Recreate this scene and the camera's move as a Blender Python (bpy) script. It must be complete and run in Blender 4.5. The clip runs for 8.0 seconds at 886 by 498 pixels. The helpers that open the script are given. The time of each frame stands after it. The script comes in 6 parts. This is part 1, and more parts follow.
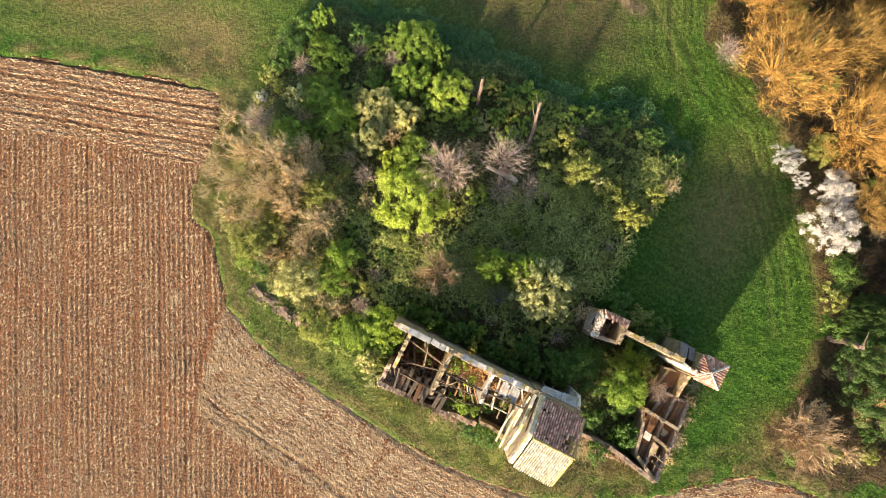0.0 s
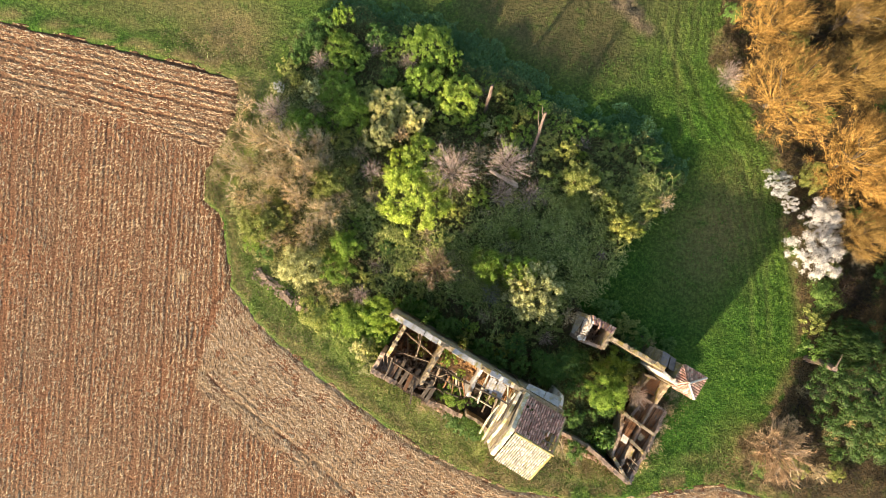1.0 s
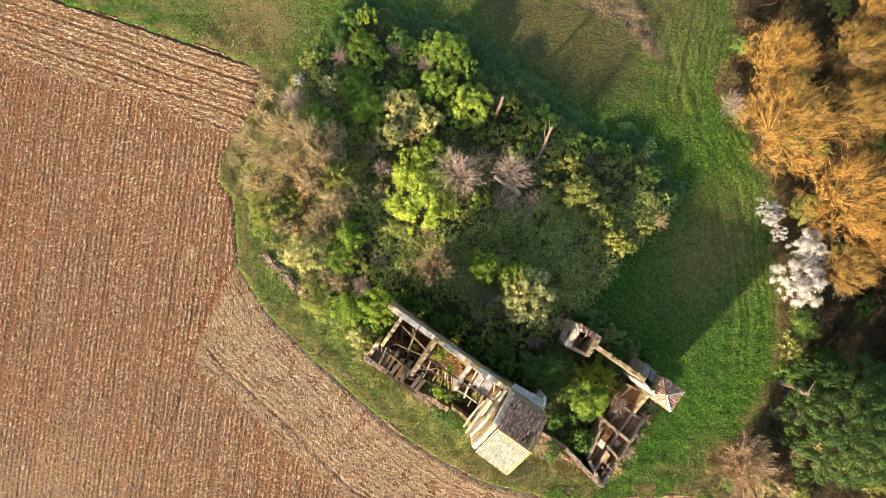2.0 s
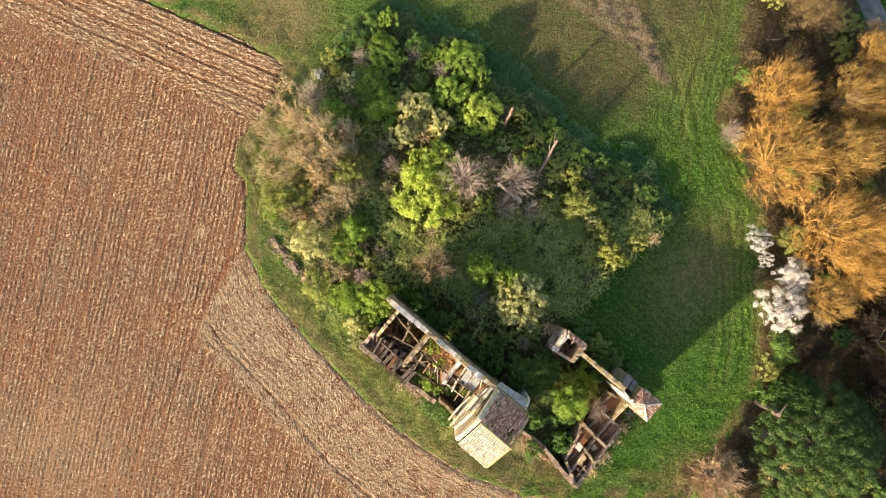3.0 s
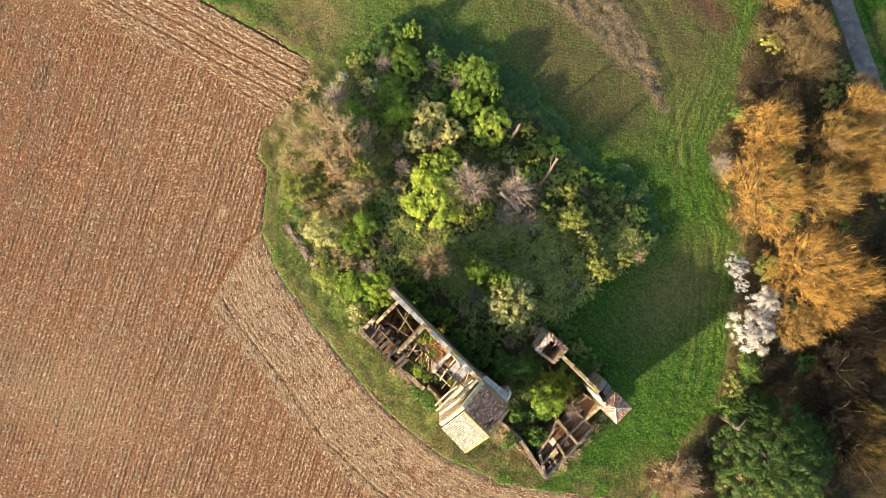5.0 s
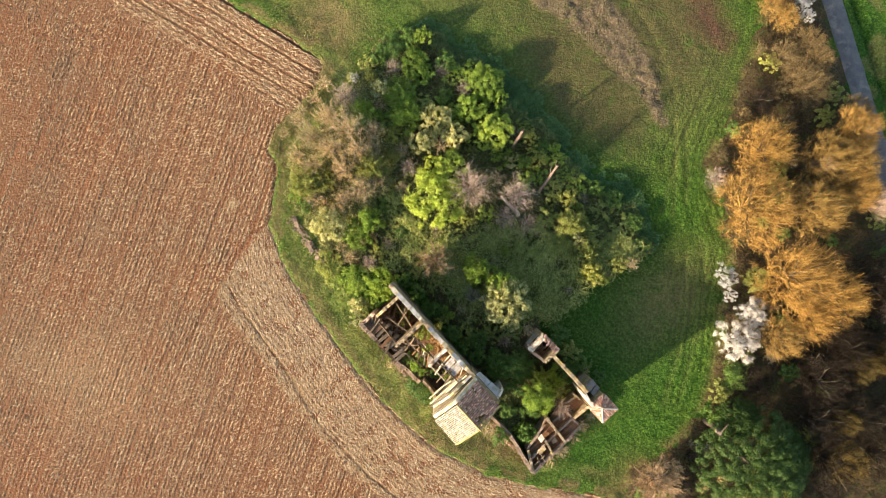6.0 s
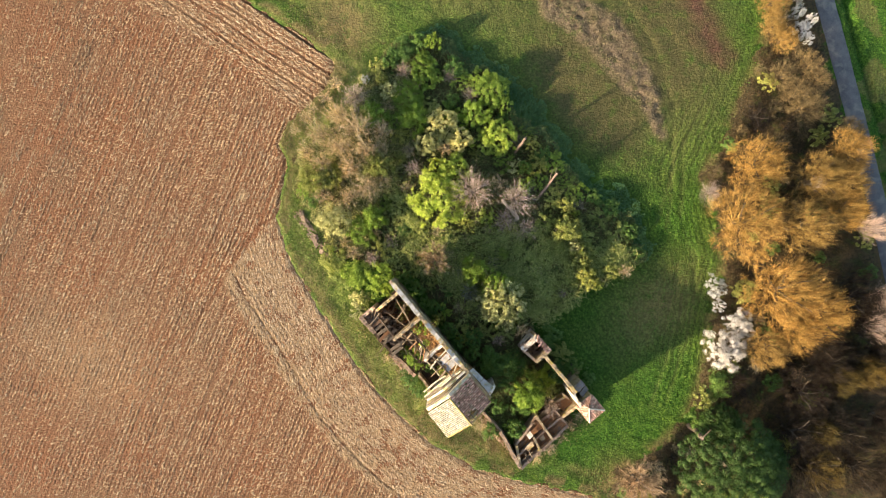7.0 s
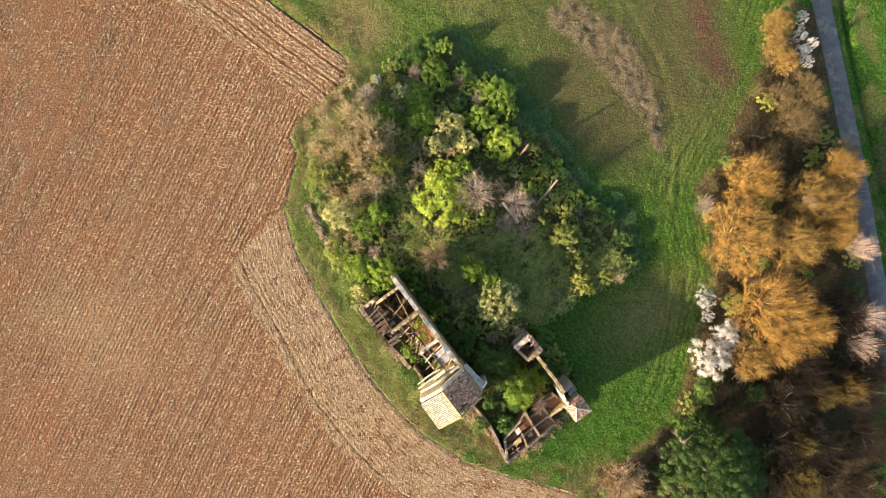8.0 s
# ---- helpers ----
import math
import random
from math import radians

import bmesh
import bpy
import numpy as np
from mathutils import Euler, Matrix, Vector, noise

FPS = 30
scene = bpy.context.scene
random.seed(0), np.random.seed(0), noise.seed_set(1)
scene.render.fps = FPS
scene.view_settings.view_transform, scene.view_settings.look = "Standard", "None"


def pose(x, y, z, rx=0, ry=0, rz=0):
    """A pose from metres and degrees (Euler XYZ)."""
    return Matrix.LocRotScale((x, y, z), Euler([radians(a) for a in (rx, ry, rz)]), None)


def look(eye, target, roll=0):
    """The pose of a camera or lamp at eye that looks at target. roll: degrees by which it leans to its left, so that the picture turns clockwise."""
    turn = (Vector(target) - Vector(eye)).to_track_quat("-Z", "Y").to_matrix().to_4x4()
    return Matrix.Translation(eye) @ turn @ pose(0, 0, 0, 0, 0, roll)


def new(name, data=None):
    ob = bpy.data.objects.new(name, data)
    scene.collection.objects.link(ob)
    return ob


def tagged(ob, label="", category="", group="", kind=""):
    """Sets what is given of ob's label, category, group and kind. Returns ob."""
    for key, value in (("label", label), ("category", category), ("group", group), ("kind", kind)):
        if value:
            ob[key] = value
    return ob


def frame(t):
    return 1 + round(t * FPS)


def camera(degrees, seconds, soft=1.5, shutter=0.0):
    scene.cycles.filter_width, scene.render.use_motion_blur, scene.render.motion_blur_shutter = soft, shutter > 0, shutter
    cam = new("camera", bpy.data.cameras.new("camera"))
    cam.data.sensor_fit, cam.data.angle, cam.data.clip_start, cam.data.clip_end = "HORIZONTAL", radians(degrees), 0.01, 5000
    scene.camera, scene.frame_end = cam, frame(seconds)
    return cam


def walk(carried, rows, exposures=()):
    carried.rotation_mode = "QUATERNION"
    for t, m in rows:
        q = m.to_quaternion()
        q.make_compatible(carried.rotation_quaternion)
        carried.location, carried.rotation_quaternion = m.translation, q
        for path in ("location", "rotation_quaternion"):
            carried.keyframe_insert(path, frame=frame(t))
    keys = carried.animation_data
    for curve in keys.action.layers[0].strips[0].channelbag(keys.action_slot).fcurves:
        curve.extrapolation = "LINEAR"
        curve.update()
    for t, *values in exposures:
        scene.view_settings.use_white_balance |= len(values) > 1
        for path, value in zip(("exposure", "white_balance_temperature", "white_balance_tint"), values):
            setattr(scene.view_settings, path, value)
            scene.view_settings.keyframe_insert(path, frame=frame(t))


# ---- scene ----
EXPOSURE = 1.74
cam = camera(76.0, 8.0, soft=0.5)
# seconds, place in metres, and the small tilts and the turn in degrees of a lens that looks straight down
PATH = [
    (0.0, 0.000, 0.000, 73.500, 1.506, -0.024, 0.000),
    (0.5, 0.024, -0.019, 74.954, 1.328, -0.124, 2.012),
    (1.0, -0.004, 0.023, 76.436, 1.174, -0.202, 4.088),
    (1.5, -0.070, 0.100, 77.968, 1.032, -0.264, 6.327),
    (3.0, -0.264, 0.368, 82.805, 0.590, -0.409, 13.634),
    (3.5, -0.315, 0.505, 84.435, 0.455, -0.408, 15.172),
    (4.0, -0.362, 0.651, 86.054, 0.320, -0.377, 16.442),
    (4.5, -0.386, 0.817, 87.658, 0.189, -0.330, 17.608),
    (6.0, -0.306, 1.318, 92.400, -0.216, -0.106, 21.188),
    (6.5, -0.255, 1.489, 93.987, -0.326, -0.013, 22.449),
    (7.0, -0.193, 1.653, 95.575, -0.427, 0.088, 23.742),
    (7.5, -0.130, 1.786, 97.184, -0.533, 0.202, 25.191),
    (8.0, -0.045, 1.875, 98.797, -0.661, 0.317, 26.706),
]
walk(cam, [(t, pose(x, y, z, rx, ry, rz)) for t, x, y, z, rx, ry, rz in PATH], exposures=[(0.0, EXPOSURE, 6950, 10), (8.0, EXPOSURE, 6950, 10)])

# ---- light ----
SUN_UP, SUN_TURN = radians(16.5), radians(54.5)
SUN_TOWARDS = Vector((-math.cos(SUN_TURN) * math.cos(SUN_UP), -math.sin(SUN_TURN) * math.cos(SUN_UP), math.sin(SUN_UP)))
world = bpy.data.worlds.new("sky")
scene.world = world
world.use_nodes = True
sky = world.node_tree.nodes.new("ShaderNodeTexSky")
sky.sky_type, sky.sun_disc = "NISHITA", False
sky.dust_density = 1.4
sky.sun_elevation, sky.sun_rotation = SUN_UP, math.pi * 1.5 - SUN_TURN
world.node_tree.links.new(sky.outputs[0], world.node_tree.nodes["Background"].inputs[0])
world.node_tree.nodes["Background"].inputs[1].default_value = 0.12
sun = new("sun", bpy.data.lights.new("sun", "SUN"))
sun.data.energy, sun.data.angle, sun.data.color = 4.4, radians(2.0), (1.0, 0.83, 0.63)
sun.matrix_world = look(SUN_TOWARDS * 200, (0, 0, 0))

# ---- materials ----


def material(name, rough=0.8, spec=0.3):
    m = bpy.data.materials.new(name)
    m.use_nodes = True
    b = m.node_tree.nodes["Principled BSDF"]
    b.inputs["Roughness"].default_value = rough
    b.inputs["Specular IOR Level"].default_value = spec
    return m, m.node_tree.nodes, m.node_tree.links, b


def coords(nodes, links, scale=(1, 1, 1), turn=0.0):
    g = nodes.new("ShaderNodeNewGeometry")
    mp = nodes.new("ShaderNodeMapping")
    mp.inputs["Scale"].default_value = scale
    mp.inputs["Rotation"].default_value = (0, 0, radians(turn))
    links.new(g.outputs["Position"], mp.inputs["Vector"])
    return mp.outputs[0]


def noise_node(nodes, links, vec, scale, detail=4.0, rough=0.6):
    n = nodes.new("ShaderNodeTexNoise")
    n.inputs["Scale"].default_value, n.inputs["Detail"].default_value, n.inputs["Roughness"].default_value = scale, detail, rough
    links.new(vec, n.inputs["Vector"])
    return n.outputs["Fac"]


def ramp(nodes, links, fac, stops):
    r = nodes.new("ShaderNodeValToRGB")
    e = r.color_ramp.elements
    while len(e) < len(stops):
        e.new(0.5)
    for k, (p, c) in enumerate(stops):
        e[k].position, e[k].color = p, (*c, 1)
    links.new(fac, r.inputs[0])
    return r.outputs[0]


def mix(nodes, links, fac, a, b, mode="MIX"):
    m = nodes.new("ShaderNodeMix")
    m.data_type, m.blend_type = "RGBA", mode
    for sock, v in ((0, fac), (6, a), (7, b)):
        if isinstance(v, (int, float)):
            m.inputs[sock].default_value = v
        elif isinstance(v, tuple):
            m.inputs[sock].default_value = (*v, 1)
        else:
            links.new(v, m.inputs[sock])
    return m.outputs[2]


def bump(nodes, links, height, b, strength, dist):
    n = nodes.new("ShaderNodeBump")
    n.inputs["Strength"].default_value, n.inputs["Distance"].default_value = strength, dist
    links.new(height, n.inputs["Height"])
    links.new(n.outputs[0], b.inputs["Normal"])


def attribute(nodes, name):
    a = nodes.new("ShaderNodeAttribute")
    a.attribute_name = name
    return a.outputs["Fac"]


def surface(name, stops, scale, rough=0.85, relief=0.4, dist=0.03, stain=None, stain_scale=0.6, fine=9.0, island=0.0):
    """A weathered matt surface: a ramp over two noises, with stains of a second colour."""
    m, nodes, links, b = material(name, rough)
    v = coords(nodes, links)
    big, small = noise_node(nodes, links, v, scale, 5), noise_node(nodes, links, v, fine, 4)
    avg = nodes.new("ShaderNodeMath")
    avg.operation = "MULTIPLY_ADD"
    links.new(small, avg.inputs[0])
    avg.inputs[1].default_value = 0.5
    half = nodes.new("ShaderNodeMath")
    half.operation = "MULTIPLY"
    links.new(big, half.inputs[0])
    half.inputs[1].default_value = 0.5
    links.new(half.outputs[0], avg.inputs[2])
    col = ramp(nodes, links, avg.outputs[0], stops)
    if stain:
        spot = ramp(nodes, links, noise_node(nodes, links, v, stain_scale, 6, 0.7), [(0.52, (0, 0, 0)), (0.62, (1, 1, 1))])
        col = mix(nodes, links, spot, col, stain)
    info = nodes.new("ShaderNodeObjectInfo")
    tone = ramp(nodes, links, info.outputs["Random"], [(0, (0.60, 0.60, 0.60)), (1, (0.88, 0.86, 0.84))])
    col = mix(nodes, links, 0.8, col, tone, "MULTIPLY")
    if island:
        g = nodes.new("ShaderNodeNewGeometry")
        col = mix(nodes, links, island, col, ramp(nodes, links, g.outputs["Random Per Island"], [(0, (0.55, 0.50, 0.49)), (0.55, (0.9, 0.88, 0.88)), (0.8, (1.2, 1.2, 1.2)), (1, (1.7, 1.7, 1.7))]), "MULTIPLY")
    links.new(col, b.inputs["Base Color"])
    bump(nodes, links, avg.outputs[0], b, relief, dist)
    return m


def foliage(name, stops, rough=0.55, through_light=0.44, patch=0.5):
    """Leaves or twigs: each piece takes a tone of its own, and each plant a small shift."""
    m, nodes, links, b = material(name, rough, 0.25)
    g = nodes.new("ShaderNodeNewGeometry")
    col = ramp(nodes, links, g.outputs["Random Per Island"], stops)
    info = nodes.new("ShaderNodeObjectInfo")
    tone = ramp(nodes, links, info.outputs["Random"], [(0, (0.72, 0.74, 0.7)), (0.5, (1, 1, 1)), (1, (1.25, 1.15, 1.0))])
    col = mix(nodes, links, 0.8, col, tone, "MULTIPLY")
    v = coords(nodes, links)
    mott = ramp(nodes, links, noise_node(nodes, links, v, 0.7, 3), [(0.3, (0.65, 0.68, 0.65)), (0.7, (1.25, 1.2, 1.15))])
    col = mix(nodes, links, patch, col, mott, "MULTIPLY")
    links.new(col, b.inputs["Base Color"])
    if through_light:
        t = nodes.new("ShaderNodeBsdfTranslucent")
        links.new(col, t.inputs["Color"])
        s = nodes.new("ShaderNodeMixShader")
        s.inputs[0].default_value = through_light
        links.new(b.outputs[0], s.inputs[1])
        links.new(t.outputs[0], s.inputs[2])
        links.new(s.outputs[0], nodes["Material Output"].inputs["Surface"])
    return m


def soil_material():
    m, nodes, links, b = material("ploughed_soil", 0.95, 0.15)
    v = coords(nodes, links)
    clod = nodes.new("ShaderNodeTexVoronoi")
    clod.inputs["Scale"].default_value, clod.inputs["Randomness"].default_value = 3.2, 1.0
    links.new(v, clod.inputs["Vector"])
    n1, n2, n3 = noise_node(nodes, links, v, 3.4, 5, 0.65), noise_node(nodes, links, v, 0.09, 3), noise_node(nodes, links, v, 11.0, 3)
    col = ramp(nodes, links, n1, [(0.28, (0.082, 0.036, 0.016)), (0.46, (0.148, 0.075, 0.037)), (0.58, (0.212, 0.116, 0.062)), (0.74, (0.315, 0.198, 0.113))])
    red = ramp(nodes, links, n2, [(0.35, (1.12, 0.86, 0.74)), (0.65, (1.0, 1.0, 1.0))])
    col = mix(nodes, links, 0.75, col, red, "MULTIPLY")
    col = mix(nodes, links, attribute(nodes, "pale"), col, (0.38, 0.27, 0.145))
    col = mix(nodes, links, attribute(nodes, "dark_soil"), col, (0.055, 0.027, 0.014))
    links.new(col, b.inputs["Base Color"])
    h = nodes.new("ShaderNodeMath")
    h.operation = "MULTIPLY_ADD"
    links.new(clod.outputs["Distance"], h.inputs[0])
    h.inputs[1].default_value = -0.6
    links.new(n1, h.inputs[2])
    h2 = nodes.new("ShaderNodeMath")
    h2.operation = "MULTIPLY_ADD"
    links.new(n3, h2.inputs[0])
    h2.inputs[1].default_value = 0.35
    links.new(h.outputs[0], h2.inputs[2])
    bump(nodes, links, h2.outputs[0], b, 0.9, 0.16)
    return m


def grass_material():
    m, nodes, links, b = material("meadow", 0.9, 0.15)
    v = coords(nodes, links)
    n1, n2, n3 = noise_node(nodes, links, v, 2.6, 6, 0.7), noise_node(nodes, links, v, 0.12, 4, 0.6), noise_node(nodes, links, v, 0.5, 5, 0.7)
    col = ramp(nodes, links, n1, [(0.30, (0.012, 0.036, 0.004)), (0.5, (0.040, 0.101, 0.013)), (0.68, (0.106, 0.185, 0.030))])
    grain = ramp(nodes, links, noise_node(nodes, links, v, 7.0, 4, 0.7), [(0.34, (0.45, 0.5, 0.45)), (0.5, (1, 1, 1)), (0.66, (1.75, 1.6, 1.5))])
    col = mix(nodes, links, 0.8, col, grain, "MULTIPLY")
    lush = ramp(nodes, links, n2, [(0.38, (0.75, 1.0, 0.7)), (0.62, (1.25, 1.08, 1.0))])
    col = mix(nodes, links, 0.85, col, lush, "MULTIPLY")
    rows = nodes.new("ShaderNodeTexWave")
    rows.inputs["Scale"].default_value, rows.inputs["Distortion"].default_value, rows.inputs["Detail"].default_value = 0.32, 3.0, 2.0
    links.new(coords(nodes, links, turn=-62), rows.inputs["Vector"])
    col = mix(nodes, links, 0.35, col, ramp(nodes, links, rows.outputs["Fac"], [(0.2, (0.7, 0.75, 0.7)), (0.8, (1.2, 1.15, 1.1))]), "MULTIPLY")

    def calc(kind, a, b):
        n = nodes.new("ShaderNodeMath")
        n.operation = kind
        for k, v in enumerate((a, b)):
            if isinstance(v, float):
                n.inputs[k].default_value = v
            elif v is not None:
                links.new(v, n.inputs[k])
        return n.outputs[0]

    bend = calc("ADD", attribute(nodes, "mown"), calc("MULTIPLY", noise_node(nodes, links, v, 0.35, 2), 1.1))
    fine_rows = calc("SINE", calc("MULTIPLY", bend, 2 * math.pi / 0.95), None)
    wide_rows = calc("SINE", calc("MULTIPLY", bend, 2 * math.pi / 2.3), None)
    mown = calc("MULTIPLY", calc("ADD", fine_rows, calc("MULTIPLY", wide_rows, 0.6)), attribute(nodes, "swath"))
    col = mix(nodes, links, 1.0, col, ramp(nodes, links, calc("ADD", calc("MULTIPLY", mown, 0.5), 0.5), [(0.2, (0.5, 0.58, 0.55)), (0.5, (1, 1, 1)), (0.8, (1.7, 1.5, 1.45))]), "MULTIPLY")

    def masked(name, lo, hi, colour_a, colour_b):
        nonlocal col
        s = nodes.new("ShaderNodeMath")
        s.operation = "MULTIPLY"
        links.new(attribute(nodes, name), s.inputs[0])
        links.new(ramp(nodes, links, n3, [(lo, (0, 0, 0)), (hi, (1, 1, 1))]), s.inputs[1])
        col = mix(nodes, links, s.outputs[0], col, ramp(nodes, links, n1, [(0.3, colour_a), (0.7, colour_b)]))

    masked("dry", 0.2, 0.5, (0.102, 0.085, 0.029), (0.272, 0.212, 0.089))
    masked("faded", 0.2, 0.5, (0.045, 0.045, 0.014), (0.126, 0.110, 0.045))
    masked("fresh", 0.2, 0.45, (0.098, 0.151, 0.025), (0.289, 0.319, 0.083))
    masked("bare", 0.28, 0.5, (0.093, 0.066, 0.041), (0.289, 0.212, 0.140))
    masked("red", 0.1, 0.35, (0.060, 0.024, 0.020), (0.155, 0.066, 0.052))
    masked("litter", 0.15, 0.5, (0.040, 0.034, 0.015), (0.16, 0.105, 0.052))
    masked("track", 0.1, 0.3, (0.085, 0.093, 0.025), (0.204, 0.187, 0.068))
    links.new(col, b.inputs["Base Color"])
    bump(nodes, links, calc("ADD", n1, calc("MULTIPLY", mown, 0.14)), b, 1.0, 0.55)
    return m


SOIL, GRASS = soil_material(), grass_material()
VERGE = foliage("verge_grass", [(0, (0.084, 0.150, 0.019)), (0.6, (0.189, 0.283, 0.046)), (1, (0.362, 0.400, 0.146))], 0.6, 0.35)
BLADES = foliage("grass_blades", [(0, (0.036, 0.088, 0.009)), (0.6, (0.078, 0.160, 0.019)), (1, (0.150, 0.212, 0.047))], 0.6, 0.35)
STRAW = foliage("straw", [(0, (0.120, 0.088, 0.044)), (0.5, (0.248, 0.192, 0.100)), (1, (0.416, 0.336, 0.192))], 0.7, 0.2)
CLODS = foliage("pale_clods", [(0, (0.180, 0.102, 0.057)), (0.4, (0.385, 0.258, 0.156)), (1, (0.574, 0.435, 0.287))], 0.9, 0.0, 0.6)
RED_CLODS = foliage("reddish_clods", [(0, (0.092, 0.050, 0.027)), (0.4, (0.252, 0.161, 0.089)), (1, (0.470, 0.344, 0.210))], 0.9, 0.0, 0.6)
ASPHALT = surface("worn_asphalt", [(0.35, (0.10, 0.10, 0.105)), (0.65, (0.21, 0.20, 0.195))], 0.8, 0.85, 0.2, 0.01, (0.26, 0.24, 0.21), 0.35)
STONE = surface("limestone", [(0.32, (0.14, 0.105, 0.065)), (0.5, (0.34, 0.26, 0.165)), (0.68, (0.60, 0.49, 0.34))], 1.4, 0.9, 0.8, 0.06, (0.36, 0.27, 0.07), 0.9, 5.0)
COPING = surface("grey_slab", [(0.35, (0.20, 0.195, 0.19)), (0.65, (0.58, 0.56, 0.54))], 1.2, 0.85, 0.5, 0.03, (0.34, 0.28, 0.10), 0.8)
SHEET = surface("dull_roof_sheet", [(0.35, (0.10, 0.085, 0.085)), (0.65, (0.27, 0.235, 0.23))], 1.2, 0.8, 0.4, 0.02, (0.24, 0.17, 0.11), 0.9)
CREAM_STONE = surface("cream_stone", [(0.32, (0.32, 0.27, 0.18)), (0.5, (0.60, 0.53, 0.39)), (0.68, (0.86, 0.80, 0.66))], 1.6, 0.9, 0.7, 0.05, (0.46, 0.37, 0.13), 1.1, 5.0)
PLASTER = surface("old_plaster", [(0.35, (0.42, 0.38, 0.33)), (0.62, (0.78, 0.73, 0.64))], 0.9, 0.9, 0.4, 0.02, (0.36, 0.25, 0.15), 0.7)
TILE = surface("clay_tile", [(0.32, (0.33, 0.145, 0.110)), (0.5, (0.64, 0.345, 0.250)), (0.7, (0.86, 0.62, 0.50))], 2.2, 0.85, 0.4, 0.02, (0.48, 0.38, 0.28), 0.8, 6.0, 1.0)
# Paler copy of the clay tile: low sun on one slope put into colour.
TILE_SUNLIT = surface("sunlit_tile", [(0.32, (0.20, 0.19, 0.15)), (0.5, (0.44, 0.43, 0.36)), (0.7, (0.68, 0.67, 0.60))], 2.2, 0.85, 0.4, 0.02, (0.46, 0.46, 0.28), 0.9, 6.0, 0.8)
LICHEN = surface("lichen_tile", [(0.32, (0.22, 0.16, 0.05)), (0.5, (0.46, 0.36, 0.13)), (0.7, (0.62, 0.53, 0.26))], 2.2, 0.85, 0.4, 0.02, (0.40, 0.26, 0.14), 0.9, 6.0, 0.5)
# Orange-tan of dead ferns, which the loft's broken pieces stand for.
DEAD_FERN = surface("dead_fern_litter", [(0.32, (0.20, 0.10, 0.035)), (0.5, (0.50, 0.28, 0.11)), (0.7, (0.74, 0.50, 0.24))], 1.6, 0.9, 0.6, 0.04)
TIMBER = surface("weathered_timber", [(0.35, (0.085, 0.058, 0.036)), (0.65, (0.30, 0.235, 0.165))], 2.0, 0.85, 0.5, 0.02)
BOARD = surface("brown_board", [(0.32, (0.10, 0.045, 0.020)), (0.52, (0.24, 0.115, 0.050)), (0.7, (0.38, 0.22, 0.11))], 1.0, 0.85, 0.4, 0.02, (0.17, 0.12, 0.085), 0.9)
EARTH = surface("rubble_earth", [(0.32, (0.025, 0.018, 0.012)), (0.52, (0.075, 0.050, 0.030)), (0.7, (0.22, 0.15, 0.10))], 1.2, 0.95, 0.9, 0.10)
RUBBLE = surface("rubble_stone", [(0.32, (0.20, 0.145, 0.10)), (0.52, (0.38, 0.27, 0.19)), (0.7, (0.56, 0.45, 0.35))], 1.6, 0.9, 0.6, 0.04)
BARK = surface("grey_bark", [(0.35, (0.07, 0.055, 0.04)), (0.65, (0.20, 0.165, 0.125))], 3.0, 0.9, 0.7, 0.03)
PALE_BARK = surface("pale_bark", [(0.35, (0.28, 0.215, 0.15)), (0.65, (0.64, 0.54, 0.41))], 3.0, 0.9, 0.5, 0.02)
PINK_BARK = surface("pinkish_bark", [(0.35, (0.36, 0.28, 0.25)), (0.65, (0.72, 0.61, 0.55))], 3.0, 0.9, 0.5, 0.02)
DEADWOOD = surface("bare_deadwood", [(0.35, (0.095, 0.062, 0.047)), (0.65, (0.27, 0.20, 0.16))], 2.0, 0.85, 0.5, 0.03)
